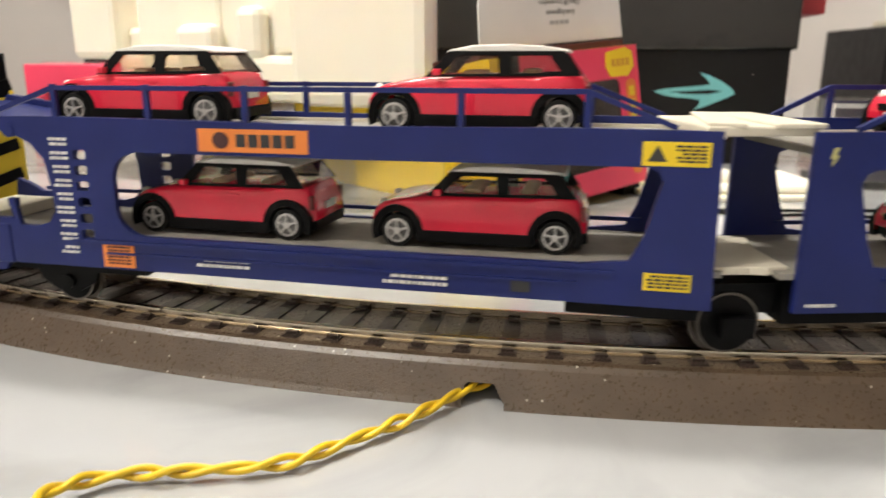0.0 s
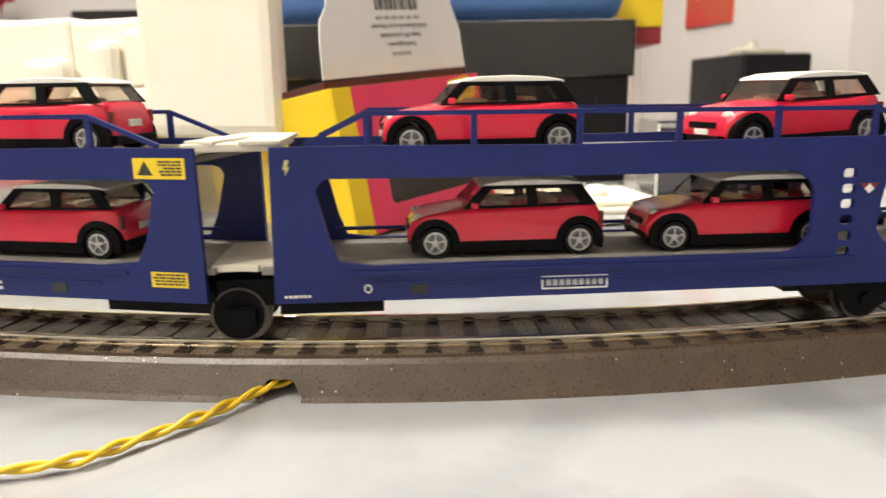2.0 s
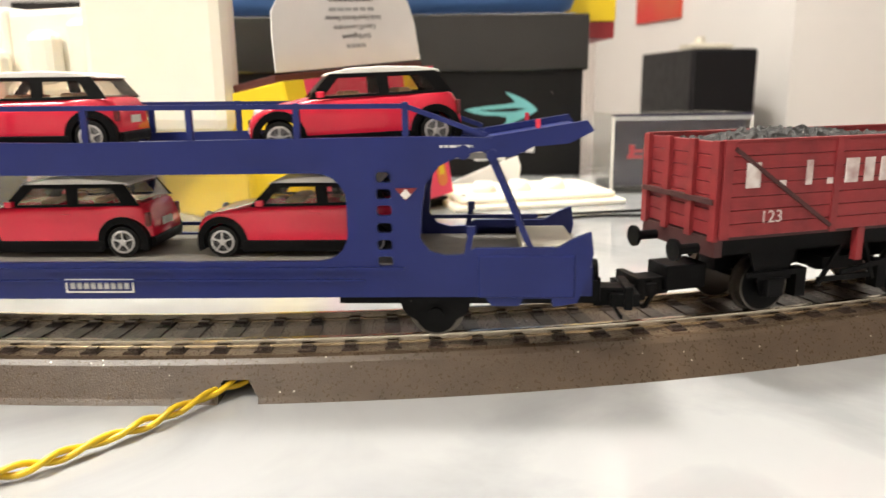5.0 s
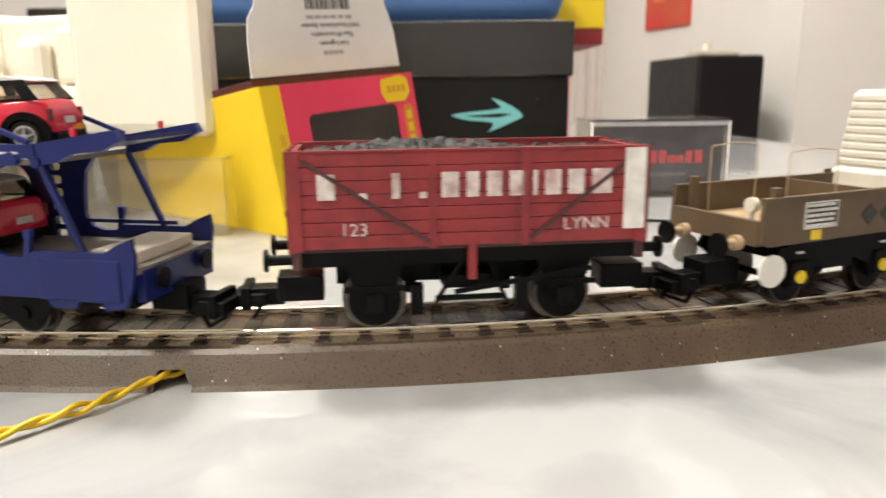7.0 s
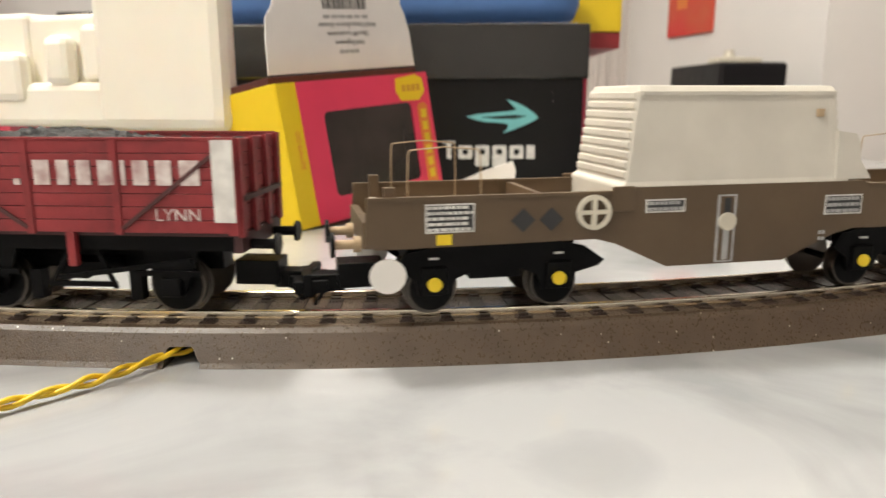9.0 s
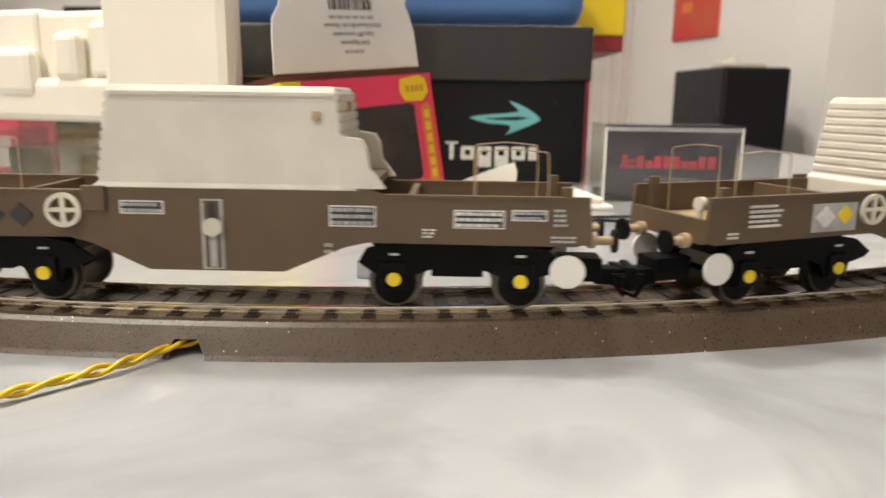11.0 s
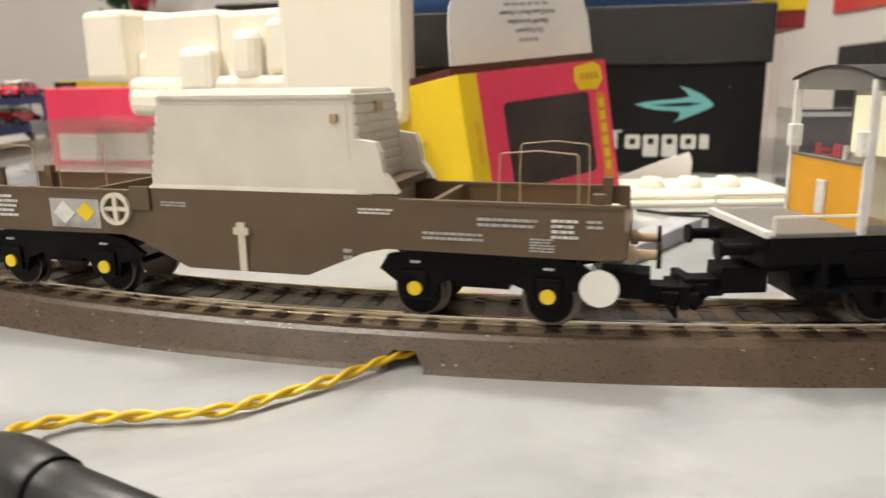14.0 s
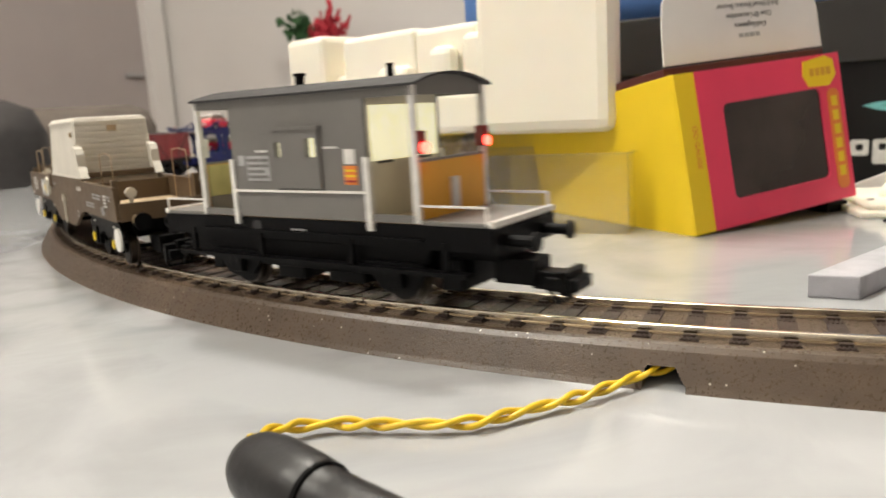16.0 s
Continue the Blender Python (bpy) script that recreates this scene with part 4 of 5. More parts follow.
HEADLAMP = mat("headlamp_lens", (0.72, 0.7, 0.66), 0.12, var=0.15, scale=600, coat=0.6)
first_car = car()
DECKTOP = {"a": 41.4, "b": 40.4}
# unit, place along it, deck, yaw, tilt
cars = [("b", -16.3, 1, 3, 0), ("b", 56.0, 1, 15, -1.6), ("b", -10.9, 0, 0, 0), ("b", 44.0, 0, 0, 0),
        ("a", -57.8, 1, -2, 0), ("a", 16.0, 1, 1, 0), ("a", -40.6, 0, -2, 0), ("a", 16.4, 0, 0, 0)]
for i, (unit, off, upper, yaw, tilt) in enumerate(cars):
    c = first_car if i == 0 else copy_thing(first_car, Matrix())
    z = DECKTOP[unit] + 0.1 if upper else 17.7
    RIDERS.append((c, 112.5 if unit == "b" else -23.5, 68, Matrix.Translation((off * MM, 0, z * MM)) @ Matrix.Rotation(radians(yaw), 4, "Z") @ Matrix.Rotation(radians(tilt), 4, "Y")))

# ---- blue two-deck car transporter, two units on a shared axle ----


def transporter(unit):
    t = thing("car_transporter", "blue two-deck model car transporter wagon " + ("with orange and yellow labels" if unit == "a" else "with a white name plate"), "railway wagon", "transporter units")
    top = [(6.2, 43.6), (28, 43.7), (70, 43.1), (112, 43.6), (140, 43.8), (153, 43.4), (153, 41.2), (147, 40.2), (142, 38), (139, 34.5), (138, 29), (137.6, 23), (139.5, 20.4), (143, 19.4), (147, 19.6), (149.5, 21), (168, 21), (172, 23), (175.5, 24.2), (176.2, 20), (175, 14), (172.5, 9.2), (167, 8.4), (166.5, 10.2), (160, 10.2), (159, 8.6), (153, 8.6), (151.5, 10.6), (137, 10.6), (70, 10.2), (26, 10.2), (5.6, 10.2)]
    hole = [(16.4, 34.4), (17.4, 36.2), (19.5, 36.9), (70, 36.5)] + arc(116.8, 30.6, 6, 90, 0, 5) + arc(116.8, 24.2, 6, 0, -90, 5) + [(30, 18.0), (21.5, 19.0), (19.2, 24)]
    slots = [rounded(128.7, 131.7, z - 1.05, z + 1.05, 0.6, 2) for z in (35.7, 32.3, 28.9, 25.3, 21.7, 18.2)]
    for s in (-1, 1):
        bm = plate(bmesh.new(), top, [hole] + slots, s * 15.2, s * 16.5)
        part("side_panel", bm, BLUE, t, "blue side panel with a long rounded opening")
        # sill ribs, and a small recess put in as a dark shade plate
        part("sill_rib", boxes((24, 134, min(s * 16.5, s * 17), max(s * 16.5, s * 17), 16.2, 17.0), (30, 126, min(s * 16.5, s * 16.9), max(s * 16.5, s * 16.9), 13.9, 14.4)), BLUE, t)
        part("sill_recess", boxes((38, 41.5, min(s * 16.5, s * 16.7), max(s * 16.5, s * 16.7), 11.6, 14)), DARKPRINT, t)
        posts = (29.5, 51.2, 72.4, 93.0, 113.8, 134.9)
        for x in posts:
            part("railing_post", boxes((x - 0.65, x + 0.65, min(s * 15.4, s * 16.4), max(s * 15.4, s * 16.4), 43, 50.6), bevel=0.15), BLUE, t)
        part("railing", bars(((29.5, s * 15.9, 50.2), (134.9, s * 15.9, 49.8), 0.9, 1.0), ((29.5, s * 15.9, 50.2), (14.5, s * 15.9, 44), 0.9, 1.0), ((134.9, s * 15.9, 49.8), (151.5, s * 15.9, 44), 0.9, 1.0)), BLUE, t)
        if s == (1 if unit == "b" else -1):
            part("lower_rail", bars(((18, s * 14.6, 20.6), (124, s * 14.6, 20.6), 0.7, 0.9)), BLUE, t)
            part("end_rail", bars(((138, s * 14.8, 22), (166, s * 14.8, 22), 0.7, 0.9)), BLUE, t)
        part("end_strut", bars(((152, s * 14.8, 41.5), (162, s * 15.2, 20), 1.1, 1.4)), BLUE, t)
        part("flap_side", plate(bmesh.new(), [(150, 41.0), (152, 43.6), (174, 46.6), (175.5, 44.6), (170, 42.2), (162, 41.6), (158, 39.8), (154, 39.4)], [], s * 14.2, s * 16.2), BLUE, t)
        part("marker_light", boxes((162.4, 163.4, min(s * 15, s * 16), max(s * 15, s * 16), 45.2, 47)), REDPRINT, t, "red marker light")
        part("buffer", cyls(((178, s * 9, 14.5), 2.4, 0.8, "x", 20), ((176, s * 9, 14.5), 0.9, 5, "x", 12)), BLACK, t)
    part("upper_deck", boxes((8, 153, -15.2, 15.2, DECKTOP[unit] - 1.2, DECKTOP[unit])), DECK, t, "grey upper deck")
    for y in (-14.5, 14.5):
        part("upper_trim", boxes((8, 153, y - 0.7, y + 0.7, DECKTOP[unit], DECKTOP[unit] + 0.7)), CREAM, t)
    bm = bmesh.new()
    bar(bm, (153, 0, 41.6), (174, 0, 44.6), 28.4, 1.0)
    part("end_flap", bm, BLUE, t)
    part("lower_deck", boxes((4, 176, -15.2, 15.2, 16.4, 17.6)), DECK, t, "grey lower deck")
    part("headstock", boxes((174, 176.5, -14, 14, 10, 17)), BLUE, t)
    bm = boxes((160, 173, -11, 11, 17.6, 20.4), bevel=0.4)
    part("deck_ramp", bm, CREAM, t, "pale end ramp")
    part("underframe", boxes((6, 32, -12, 12, 6.5, 16.4), (32, 122, -7, 7, 12.2, 16.4), (120, 172, -12.5, 12.5, 8, 16.4)), BLACK, t, "black underframe")
    part("bridge_plate", boxes((-9.5, 8, -13.5, 13.5, 42.6, 44.4), bevel=0.4), CREAM, t, "cream bridge plate") if unit == "b" else None
    part("lower_bridge", boxes((-5, 6, -12.5, 12.5, 16.6, 18.2), bevel=0.3), CREAM, t)
    part("end_lip", boxes((2, 9, -15, 15, 44.0, 45.0), bevel=0.3), CREAM, t)
    wheelset(t, 140.5, 5.2)
    for s in (-1, 1):
        for x in (140.5,):
            part("axle_guard", plate(bmesh.new(), [(x - 9, 10.6), (x + 9, 10.6), (x + 7, 5.4), (x + 3, 3.0), (x - 3, 3.0), (x - 7, 5.4)], [], s * 10.9, s * 11.7), BLACK, t)
            part("axle_cap", cyls(((x, s * 12, 5.2), 1.7, 1.0, "y", 16)), BLACK, t)
        part("end_lever", bars(((147.5, s * 16, 19), (148.6, s * 16, 24.4), 1.2, 1.3), ((147.6, s * 16, 24.6), (149.4, s * 16, 24.6), 1.4, 1.8)), BLUE, t, "small dark blue lever")
        part("ramp_hinge", cyls(((147, s * 15.4, 40.6), 1.5, 2.6, "y", 16), ((153, s * 15.4, 40.0), 1.2, 2.6, "y", 16)), BLUE, t)
        part("body_box", boxes((150, 172, min(s * 15.2, s * 16.9), max(s * 15.2, s * 16.9), 10.4, 19.6), bevel=0.4), BLUE, t)
    if unit == "b":
        wheelset(t, 0, 6.2)
        part("axle_box", boxes((-2.5, 2.5, -13.2, 13.2, 4, 8), (-7, 7, -9.5, 9.5, 8, 14)), BLACK, t)
    coupler(t, 174, 1)
    y = -16.55 if unit == "b" else 16.55
    if unit == "b":
        plate_frame = plate(bmesh.new(), [(65, 11.6), (79, 11.6), (79, 14.6), (65, 14.6)], [[(65.35, 11.95), (78.65, 11.95), (78.65, 14.25), (65.35, 14.25)]], y, y - 0.15)
        part("name_plate", plate_frame, PRINT, t, "white outlined name plate")
        for k in range(9):
            decal(t, GREYPRINT, 66 + k * 1.38, 66.95 + k * 1.38, 12.4, 13.8, y, "lettering_bar")
        part("warning_triangle", plate(bmesh.new(), [(132.5, 33.5), (137, 33.5), (134.7, 31)], [], y, y - 0.15), LAMPBODY, t, "red triangle mark")
        part("triangle_core", plate(bmesh.new(), [(133.6, 32.2), (134.7, 33.4), (135.8, 32.2), (134.7, 31.2)], [], y - 0.15, y - 0.25), PRINT, t)
        print_lines(t, PRINT, 8, 14.5, 11.2, 12.3, y, 1, 31)
        print_lines(t, PRINT, 142, 149, 41.4, 42.3, y, 1, 32)
        part("flash_mark", plate(bmesh.new(), [(9.8, 41), (10.8, 41), (10.2, 39.6), (10.9, 39.6), (9.6, 37.6), (9.9, 39), (9.2, 39)], [], y, y - 0.12), YELLOWGREEN, t)
        part("ring_mark", plate(bmesh.new(), arc(28.7, 13, 1.0, 0, 340, 17), [arc(28.7, 13, 0.65, 0, 340, 17)], y, y - 0.12), PRINT, t)
    else:
        decal(t, YELLOW, 8.2, 20.5, 37.2, 41.6, y, "warning_label")
        print_lines(t, DARKPRINT, 9, 14.5, 37.8, 41.2, y + 0.12, 5, 41)
        part("warning_sign", plate(bmesh.new(), [(16, 38), (19.6, 38), (17.8, 41)], [], y + 0.12, y + 0.22), DARKPRINT, t)
        decal(t, YELLOW, 9.8, 18.8, 13.6, 17.0, y, "warning_label")
        print_lines(t, DARKPRINT, 10.4, 18.2, 14, 16.8, y + 0.12, 4, 42)
        decal(t, LABELORANGE, 80.3, 103.0, 37.3, 42, y, "orange_label")
        part("logo_disc", cyls(((98.2, y + 0.15, 39.7), 1.7, 0.2, "y", 20)), IRON, t)
        for k in range(5):
            decal(t, DARKPRINT, 83 + k * 2.5, 84.9 + k * 2.5, 38.4, 41, y + 0.12, "logo_block")
        decal(t, LABELORANGE, 119.6, 127, 11.0, 16.8, y, "orange_label")
        print_lines(t, IRON, 120.6, 126, 11.6, 16, y + 0.12, 6, 43)
        print_lines(t, PRINT, 94, 106, 12.2, 14.6, y, 2, 44)
        print_lines(t, PRINT, 53.5, 66.5, 11.4, 14, y, 2, 45)
        for k in range(9):
            z = 13.4 + k * 3.0
            print_lines(t, PRINT, 132.8, 137, z, z + 2.2, y, 2, 50 + k)
    m = Matrix.Translation((-0.068, 0, 0))
    # lengths stretched piecewise so the units line up in the camera's view
    if unit == "a":
        refit(t, stations((-10, -10), (0, 0), (5.6, 5.4), (20, 19.2), (40, 41.5), (123, 129.5), (136.5, 143.5), (176, 183)))
    else:
        refit(t, stations((-10, -13), (0, -3.5), (5.6, 5.6), (20, 18.5), (29, 25.8), (40, 36.8), (70, 68.8), (129, 130.7), (136.5, 138.2), (160, 160.4), (176, 174.5)))
    if unit == "a":
        RIDERS.append((t, -23.5, 68, Matrix.Rotation(math.pi, 4, "Z") @ m))
    else:
        RIDERS.append((t, 112.5, 68, m))


transporter("a")
transporter("b")


def engine():
    """The tail of a yellow and black machine ahead of the transporter."""
    t = thing("track_machine", "yellow and black model track machine ahead of the wagons", "locomotive")
    part("frame", boxes((-60, 60, -14, 14, 6, 14), bevel=0.5), BLACK, t)
    bm = plate(bmesh.new(), [(-55, 14), (58, 14), (58, 44), (50, 58), (-50, 58), (-55, 46)], [rounded(28, 50, 26, 48, 3), rounded(-10, 18, 26, 48, 3)], -14.5, 14.5)
    part("cab", bm, YELLOW, t, "yellow cab with dark windows")
    part("cab_interior", boxes((-54, 57.2, -13, 13, 15, 57)), BLACK, t)
    for z in (18, 26, 34, 42):
        part("hazard_stripe", bars(((58.2, -13, z), (58.2, 13, z + 7), 0.4, 3)), BLACK, t)
    for x in (-38, 38):
        wheelset(t, x, 6)
    coupler(t, 58, 1)
    RIDERS.append((t, -204, 38, Matrix()))


engine()

# ---- red open wagon ----


def open_wagon():
    t = thing("open_wagon", "red seven-plank open wagon loaded with coal, dark underframe", "railway wagon")
    plank = boxes((-38, 38, -0.7, 0.7, 0, 2.86), bevel=0.12)
    me = None
    for s in (-1, 1):
        side = new("wagon_side")
        side.parent = t
        for k in range(7):
            if me is None:
                o = part("plank", plank, WAGONRED, side)
                me = o.data
            else:
                o = new("plank", me)
                o.parent = side
            o.matrix_basis = Matrix.Translation((0, s * 14.7 * MM, (20 + 3.0 * k) * MM))
        for x in (-37.6, -8.8, 11.5, 37.6):
            w = 1.2 if abs(x) > 30 else 0.9
            part("iron_strap", boxes((x - w, x + w, min(s * 15.4, s * 15.75), max(s * 15.4, s * 15.75), 19.6, 41)), WAGONRED, side)
        for xa, xb in ((-36, -9.5), (36, 12.5)):
            part("diagonal_strap", bars(((xa, s * 15.65, 39.5), (xb, s * 15.65, 21), 0.5, 0.9)), IRON, side)
        part("capping", boxes((-38.4, 38.4, min(s * 13.9, s * 15.6), max(s * 13.9, s * 15.6), 40.9, 41.4)), WAGONRED, side)
    end_me = None
    for s in (-1, 1):
        e = new("wagon_end")
        e.parent = t
        for k in range(7):
            if end_me is None:
                o = part("plank", boxes((-0.6, 0.6, -14, 14, 0, 2.86), bevel=0.12), WAGONRED, e)
                end_me = o.data
            else:
                o = new("plank", end_me)
                o.parent = e
            o.matrix_basis = Matrix.Translation((s * 38.0 * MM, 0, (20 + 3.0 * k) * MM))
        for y in (-13.6, -4.8, 4.8, 13.6):
            part("end_post", boxes((min(s * 38.4, s * 39.6), max(s * 38.4, s * 39.6), y - 1.1, y + 1.1, 19, 41.2)), WAGONRED, e)
        part("end_rail", boxes((min(s * 38.6, s * 39.9), max(s * 38.6, s * 39.9), -14, 14, 27.2, 28.4)), IRON, e)
        part("headstock", boxes((min(s * 37, s * 39), max(s * 37, s * 39), -14.5, 14.5, 15.4, 19.6)), IRON, t)
        for y in (-8.5, 8.5):
            part("buffer", cyls(((s * 45, y, 16.5), 2.6, 0.8, "x", 20), ((s * 42, y, 16.5), 1.2, 6, "x", 14)), BLACK, t)
        coupler(t, s * 37, s)
    part("floor", boxes((-37.4, 37.4, -14, 14, 19, 20.2)), IRON, t)
    # coal heap
    bm = bmesh.new()
    bmesh.ops.create_grid(bm, x_segments=70, y_segments=28, size=1)
    for v in bm.verts:
        x, y = v.co.x * 37.2, v.co.y * 13.8
        z = 39.2 + 3.0 * (1 - (y / 14) ** 2) * (1 - (x / 38) ** 4) * max(0.25, 1 - ((x + 12) / 30) ** 2) + 1.7 * noise.noise(Vector((x * 0.55, y * 0.55, 1))) + 0.6 * noise.noise(Vector((x * 1.6, y * 1.6, 4)))
        v.co = (x * MM, y * MM, z * MM)
    part("coal_load", bm, COAL, t, "heap of black coal")
    for y in (-12.6, 12.6):
        part("solebar", boxes((-38, 38, y - 1, y + 1, 15.6, 19.4)), BLACK, t)
    for x in (-21.5, 21.5):
        wheelset(t, x, 6.6)
        for s in (-1, 1):
            bm = plate(bmesh.new(), [(x - 6.5, 15.8), (x + 6.5, 15.8), (x + 3, 5.5), (x + 2, 4.2), (x - 2, 4.2), (x - 3, 5.5)], [], s * 11.7, s * 12.5)
            part("axle_guard", bm, BLACK, t)
            part("axle_box", boxes((x - 2.2, x + 2.2, min(s * 12.4, s * 14.2), max(s * 12.4, s * 14.2), 4.6, 9), bevel=0.3), BLACK, t)
            part("leaf_spring", boxes((x - 7, x + 7, min(s * 12.4, s * 13.4), max(s * 12.4, s * 13.4), 9.4, 10.6), (x - 4.5, x + 4.5, min(s * 12.4, s * 13.4), max(s * 12.4, s * 13.4), 8.6, 9.4)), BLACK, t)
    for s in (-1, 1):
        part("brake_lever", bars(((-4, s * 14.4, 9), (27, s * 14.6, 13.5), 0.7, 1.1), ((-8, s * 12, 7), (8, s * 12, 7), 0.8, 1.2), ((-2, s * 12.4, 16), (-8, s * 12.2, 6), 0.8, 0.9), ((4, s * 12.4, 16), (8, s * 12.2, 6), 0.8, 0.9)), BLACK, t)
        for x in (-12, 12):
            part("brake_shoe", boxes((x - 1.4, x + 1.4, min(s * 8, s * 11.2), max(s * 8, s * 11.2), 3, 10)), BLACK, t)
    part("door_stop", boxes((-1.0, 0.8, -15.4, -13.6, 12, 20)), WAGONRED, t)
    part("underframe_stay", boxes((-30, 30, -3, 3, 9, 15.6), (-6, 6, -11, 11, 9, 12)), BLACK, t)
    # lettering: name as plain bars, number and town readable
    y = -15.5
    decal(t, PRINT, 33.5, 38.3, 22.6, 40.9, y - 0.3, "white_end_panel")
    xs = [(-33, -28.4), (-17.4, -14.8), (-6.8, -2.2), (-1.5, 2.2), (3.0, 7.2), (7.9, 12.4), (13.1, 15.0), (15.7, 20.2), (20.9, 25.4), (26.2, 31.6)]
    for k, (a, b) in enumerate(xs):
        part("name_bar", boxes((a, b - 0.9, y - 0.25, y, 30.8, 36.4), bevel=0.1), WORNPRINT, t)
    for a in (-24.2, -11.6):
        part("name_dot", boxes((a, a + 1.6, y - 0.25, y, 30.8, 32.2)), WORNPRINT, t)
    tm = Matrix.Rotation(radians(90), 4, "X")
    text_mesh("lettering", "123", 4.0, Matrix.Translation((-0.0256, (y - 0.05) * MM, 0.0228)) @ tm, WORNPRINT, t)
    text_mesh("lettering", "LYNN", 4.0, Matrix.Translation((0.0252, (y - 0.05) * MM, 0.0228)) @ tm, WORNPRINT, t)
    stretch(t, 1.025)
    RIDERS.append((t, 284.2, 21.5, Matrix()))


open_wagon()

# ---- brown flask wagons ----


def flask_wagon(u, lead):
    t = thing("flask_wagon", "olive-brown bogie flask wagon with ivory " + ("container and diamond plates" if lead else "container and yellow diamond sign"), "railway wagon", "flask wagons")
    prof = [(-85, 28), (-26, 28), (-24, 29), (37, 29), (39, 28), (85, 28), (85.6, 17.5), (82, 16.6), (35, 16.8), (30, 15.6), (16, 9.4), (-15, 9.4), (-28, 15.6), (-33, 17), (-83, 16.6), (-85.6, 17.5)]
    prof = prof[::-1]
    for s in (-1, 1):
        part("side_frame", plate(bmesh.new(), prof, [], s * 14.4, s * 15.5), BROWN, t, "olive-brown side frame with a deep belly")
        for a, b in ((-85, -27), (39, 85)):
            part("top_lip", boxes((a, b, min(s * 14.1, s * 15.8), max(s * 14.1, s * 15.8), 27.6, 28.3)), BROWN, t)
        part("side_post", boxes((-29.5, -24, min(s * 15.5, s * 16.2), max(s * 15.5, s * 16.2), 23.4, 29.4), bevel=0.3), BROWN, t)
    part("well_floor", boxes((-30, 38, -14.4, 14.4, 20, 22)), BROWN, t)
    part("end_floor", boxes((-84, -30, -14.4, 14.4, 19, 20.4)), TAN, t, "tan end platform")
    part("end_floor", boxes((38, 84, -14.4, 14.4, 19, 20.4)), TAN, t, "tan end platform")
    for s in (-1, 1):
        part("end_beam", boxes((min(s * 84, s * 85.8), max(s * 84, s * 85.8), -14.4, 14.4, 16.8, 22.8)), BROWN, t)
        part("cross_bulkhead", boxes((min(s * 44, s * 45.5), max(s * 44, s * 45.5), -14.4, 14.4, 20.4, 27.6)), BROWN, t)
        for y in (-13.6, 13.6):
            part("fold_post", boxes((s * 80 - 1.2, s * 80 + 1.2, y - 1, y + 1, 20.4, 30.4), bevel=0.15), BROWN, t)
        part("valve", cyls(((s * 83, -9.5, 26), 1.8, 1.6, "x", 14), ((s * 83, -9.5, 23.6), 0.8, 5, "z", 10)), CREAM, t)
        for y in (-9, 9):
            bf = part("buffer", cyls(((s * 92, y, 17), 2.9, 0.9, "x", 24)), BLACK, t, "round black buffer head")
            part("shank", cyls(((s * 88.6, y, 17), 1.1, 6.2, "x", 14), ((s * 86.6, y, 17), 1.9, 1.6, "x", 16)), TAN, bf, "tan buffer shank")
        hr = new("handrail")
        hr.parent = t
        for y in (-12.6, 12.6):
            tube("rail_tube", [(s * 62, y, 20), (s * 62, y, 37.6), (s * 62.6, y, 38.4), (s * 78, y, 38.4), (s * 78.6, y, 37.6), (s * 78.6, y, 20)], 0.17, TAN, hr, res=2)
        coupler(t, s * 84, s)
        for y in (-14.7, 14.7):
            part("white_disc", cyls(((s * 80.6, y, 10.4), 4.0, 0.8, "y", 36)), WHITE, t, "round white disc")
        b = new("bogie")
        b.parent = t
        bx = s * 55.5
        b.matrix_basis = Matrix.Translation((bx * MM, 0, 0)) @ Matrix.Rotation(-bx / RADIUS * 0.0, 4, "Z")
        for y in (-1, 1):
            bm = plate(bmesh.new(), [(-23, 11.6), (-21, 15), (-14, 16.4), (14, 16.4), (21, 15), (26, 11.4), (24.5, 10), (19, 8.6), (18, 4.6), (11, 4.6), (9.5, 8.6), (5, 10.4), (-5, 10.4), (-9.5, 8.6), (-11, 4.6), (-18, 4.6), (-19, 8.6)], [], y * 11.6, y * 13.0)
            part("bogie_side", bm, BLACK, b, "black bogie side frame")
            for x in (-14.6, 14.6):
                part("axle_box", boxes((x - 3, x + 3, min(y * 12.8, y * 13.8), max(y * 12.8, y * 13.8), 5, 11.6), bevel=0.4), BLACK, b)
                part("axle_cap", cyls(((x, y * 13.9, 7.6), 1.65, 0.9, "y", 20)), YELLOW, b, "yellow axle cap")
                part("spring_pin", boxes((x - 1.1, x + 1.1, min(y * 13, y * 13.5), max(y * 13, y * 13.5), 13.4, 13.9)), PRINT, b)
        part("bolster", boxes((-6, 6, -11.6, 11.6, 8, 16.4), (-20, 20, -8.5, 8.5, 12, 16.6)), BLACK, b)
        for x in (-14.6, 14.6):
            wheelset(b, x, 5.8)
    # markings on both sides
    for y in (-15.55, 15.55):
        d = 1 if y > 0 else -1
        hw = new("hand_wheel")
        hw.parent = t
        part("ring", plate(bmesh.new(), arc(-33.8, 23.5, 4.1, 0, 352, 44), [arc(-33.8, 23.5, 3.1, 0, 352, 44)], y, y + d * 1.0), CREAM, hw, "cream hand wheel")
        part("spoke", boxes((-37.2, -30.4, min(y, y + d * 0.8), max(y, y + d * 0.8), 23.0, 24.0)), CREAM, hw)
        part("spoke", boxes((-34.4, -33.2, min(y, y + d * 0.9), max(y, y + d * 0.9), 20.1, 26.9)), CREAM, hw)
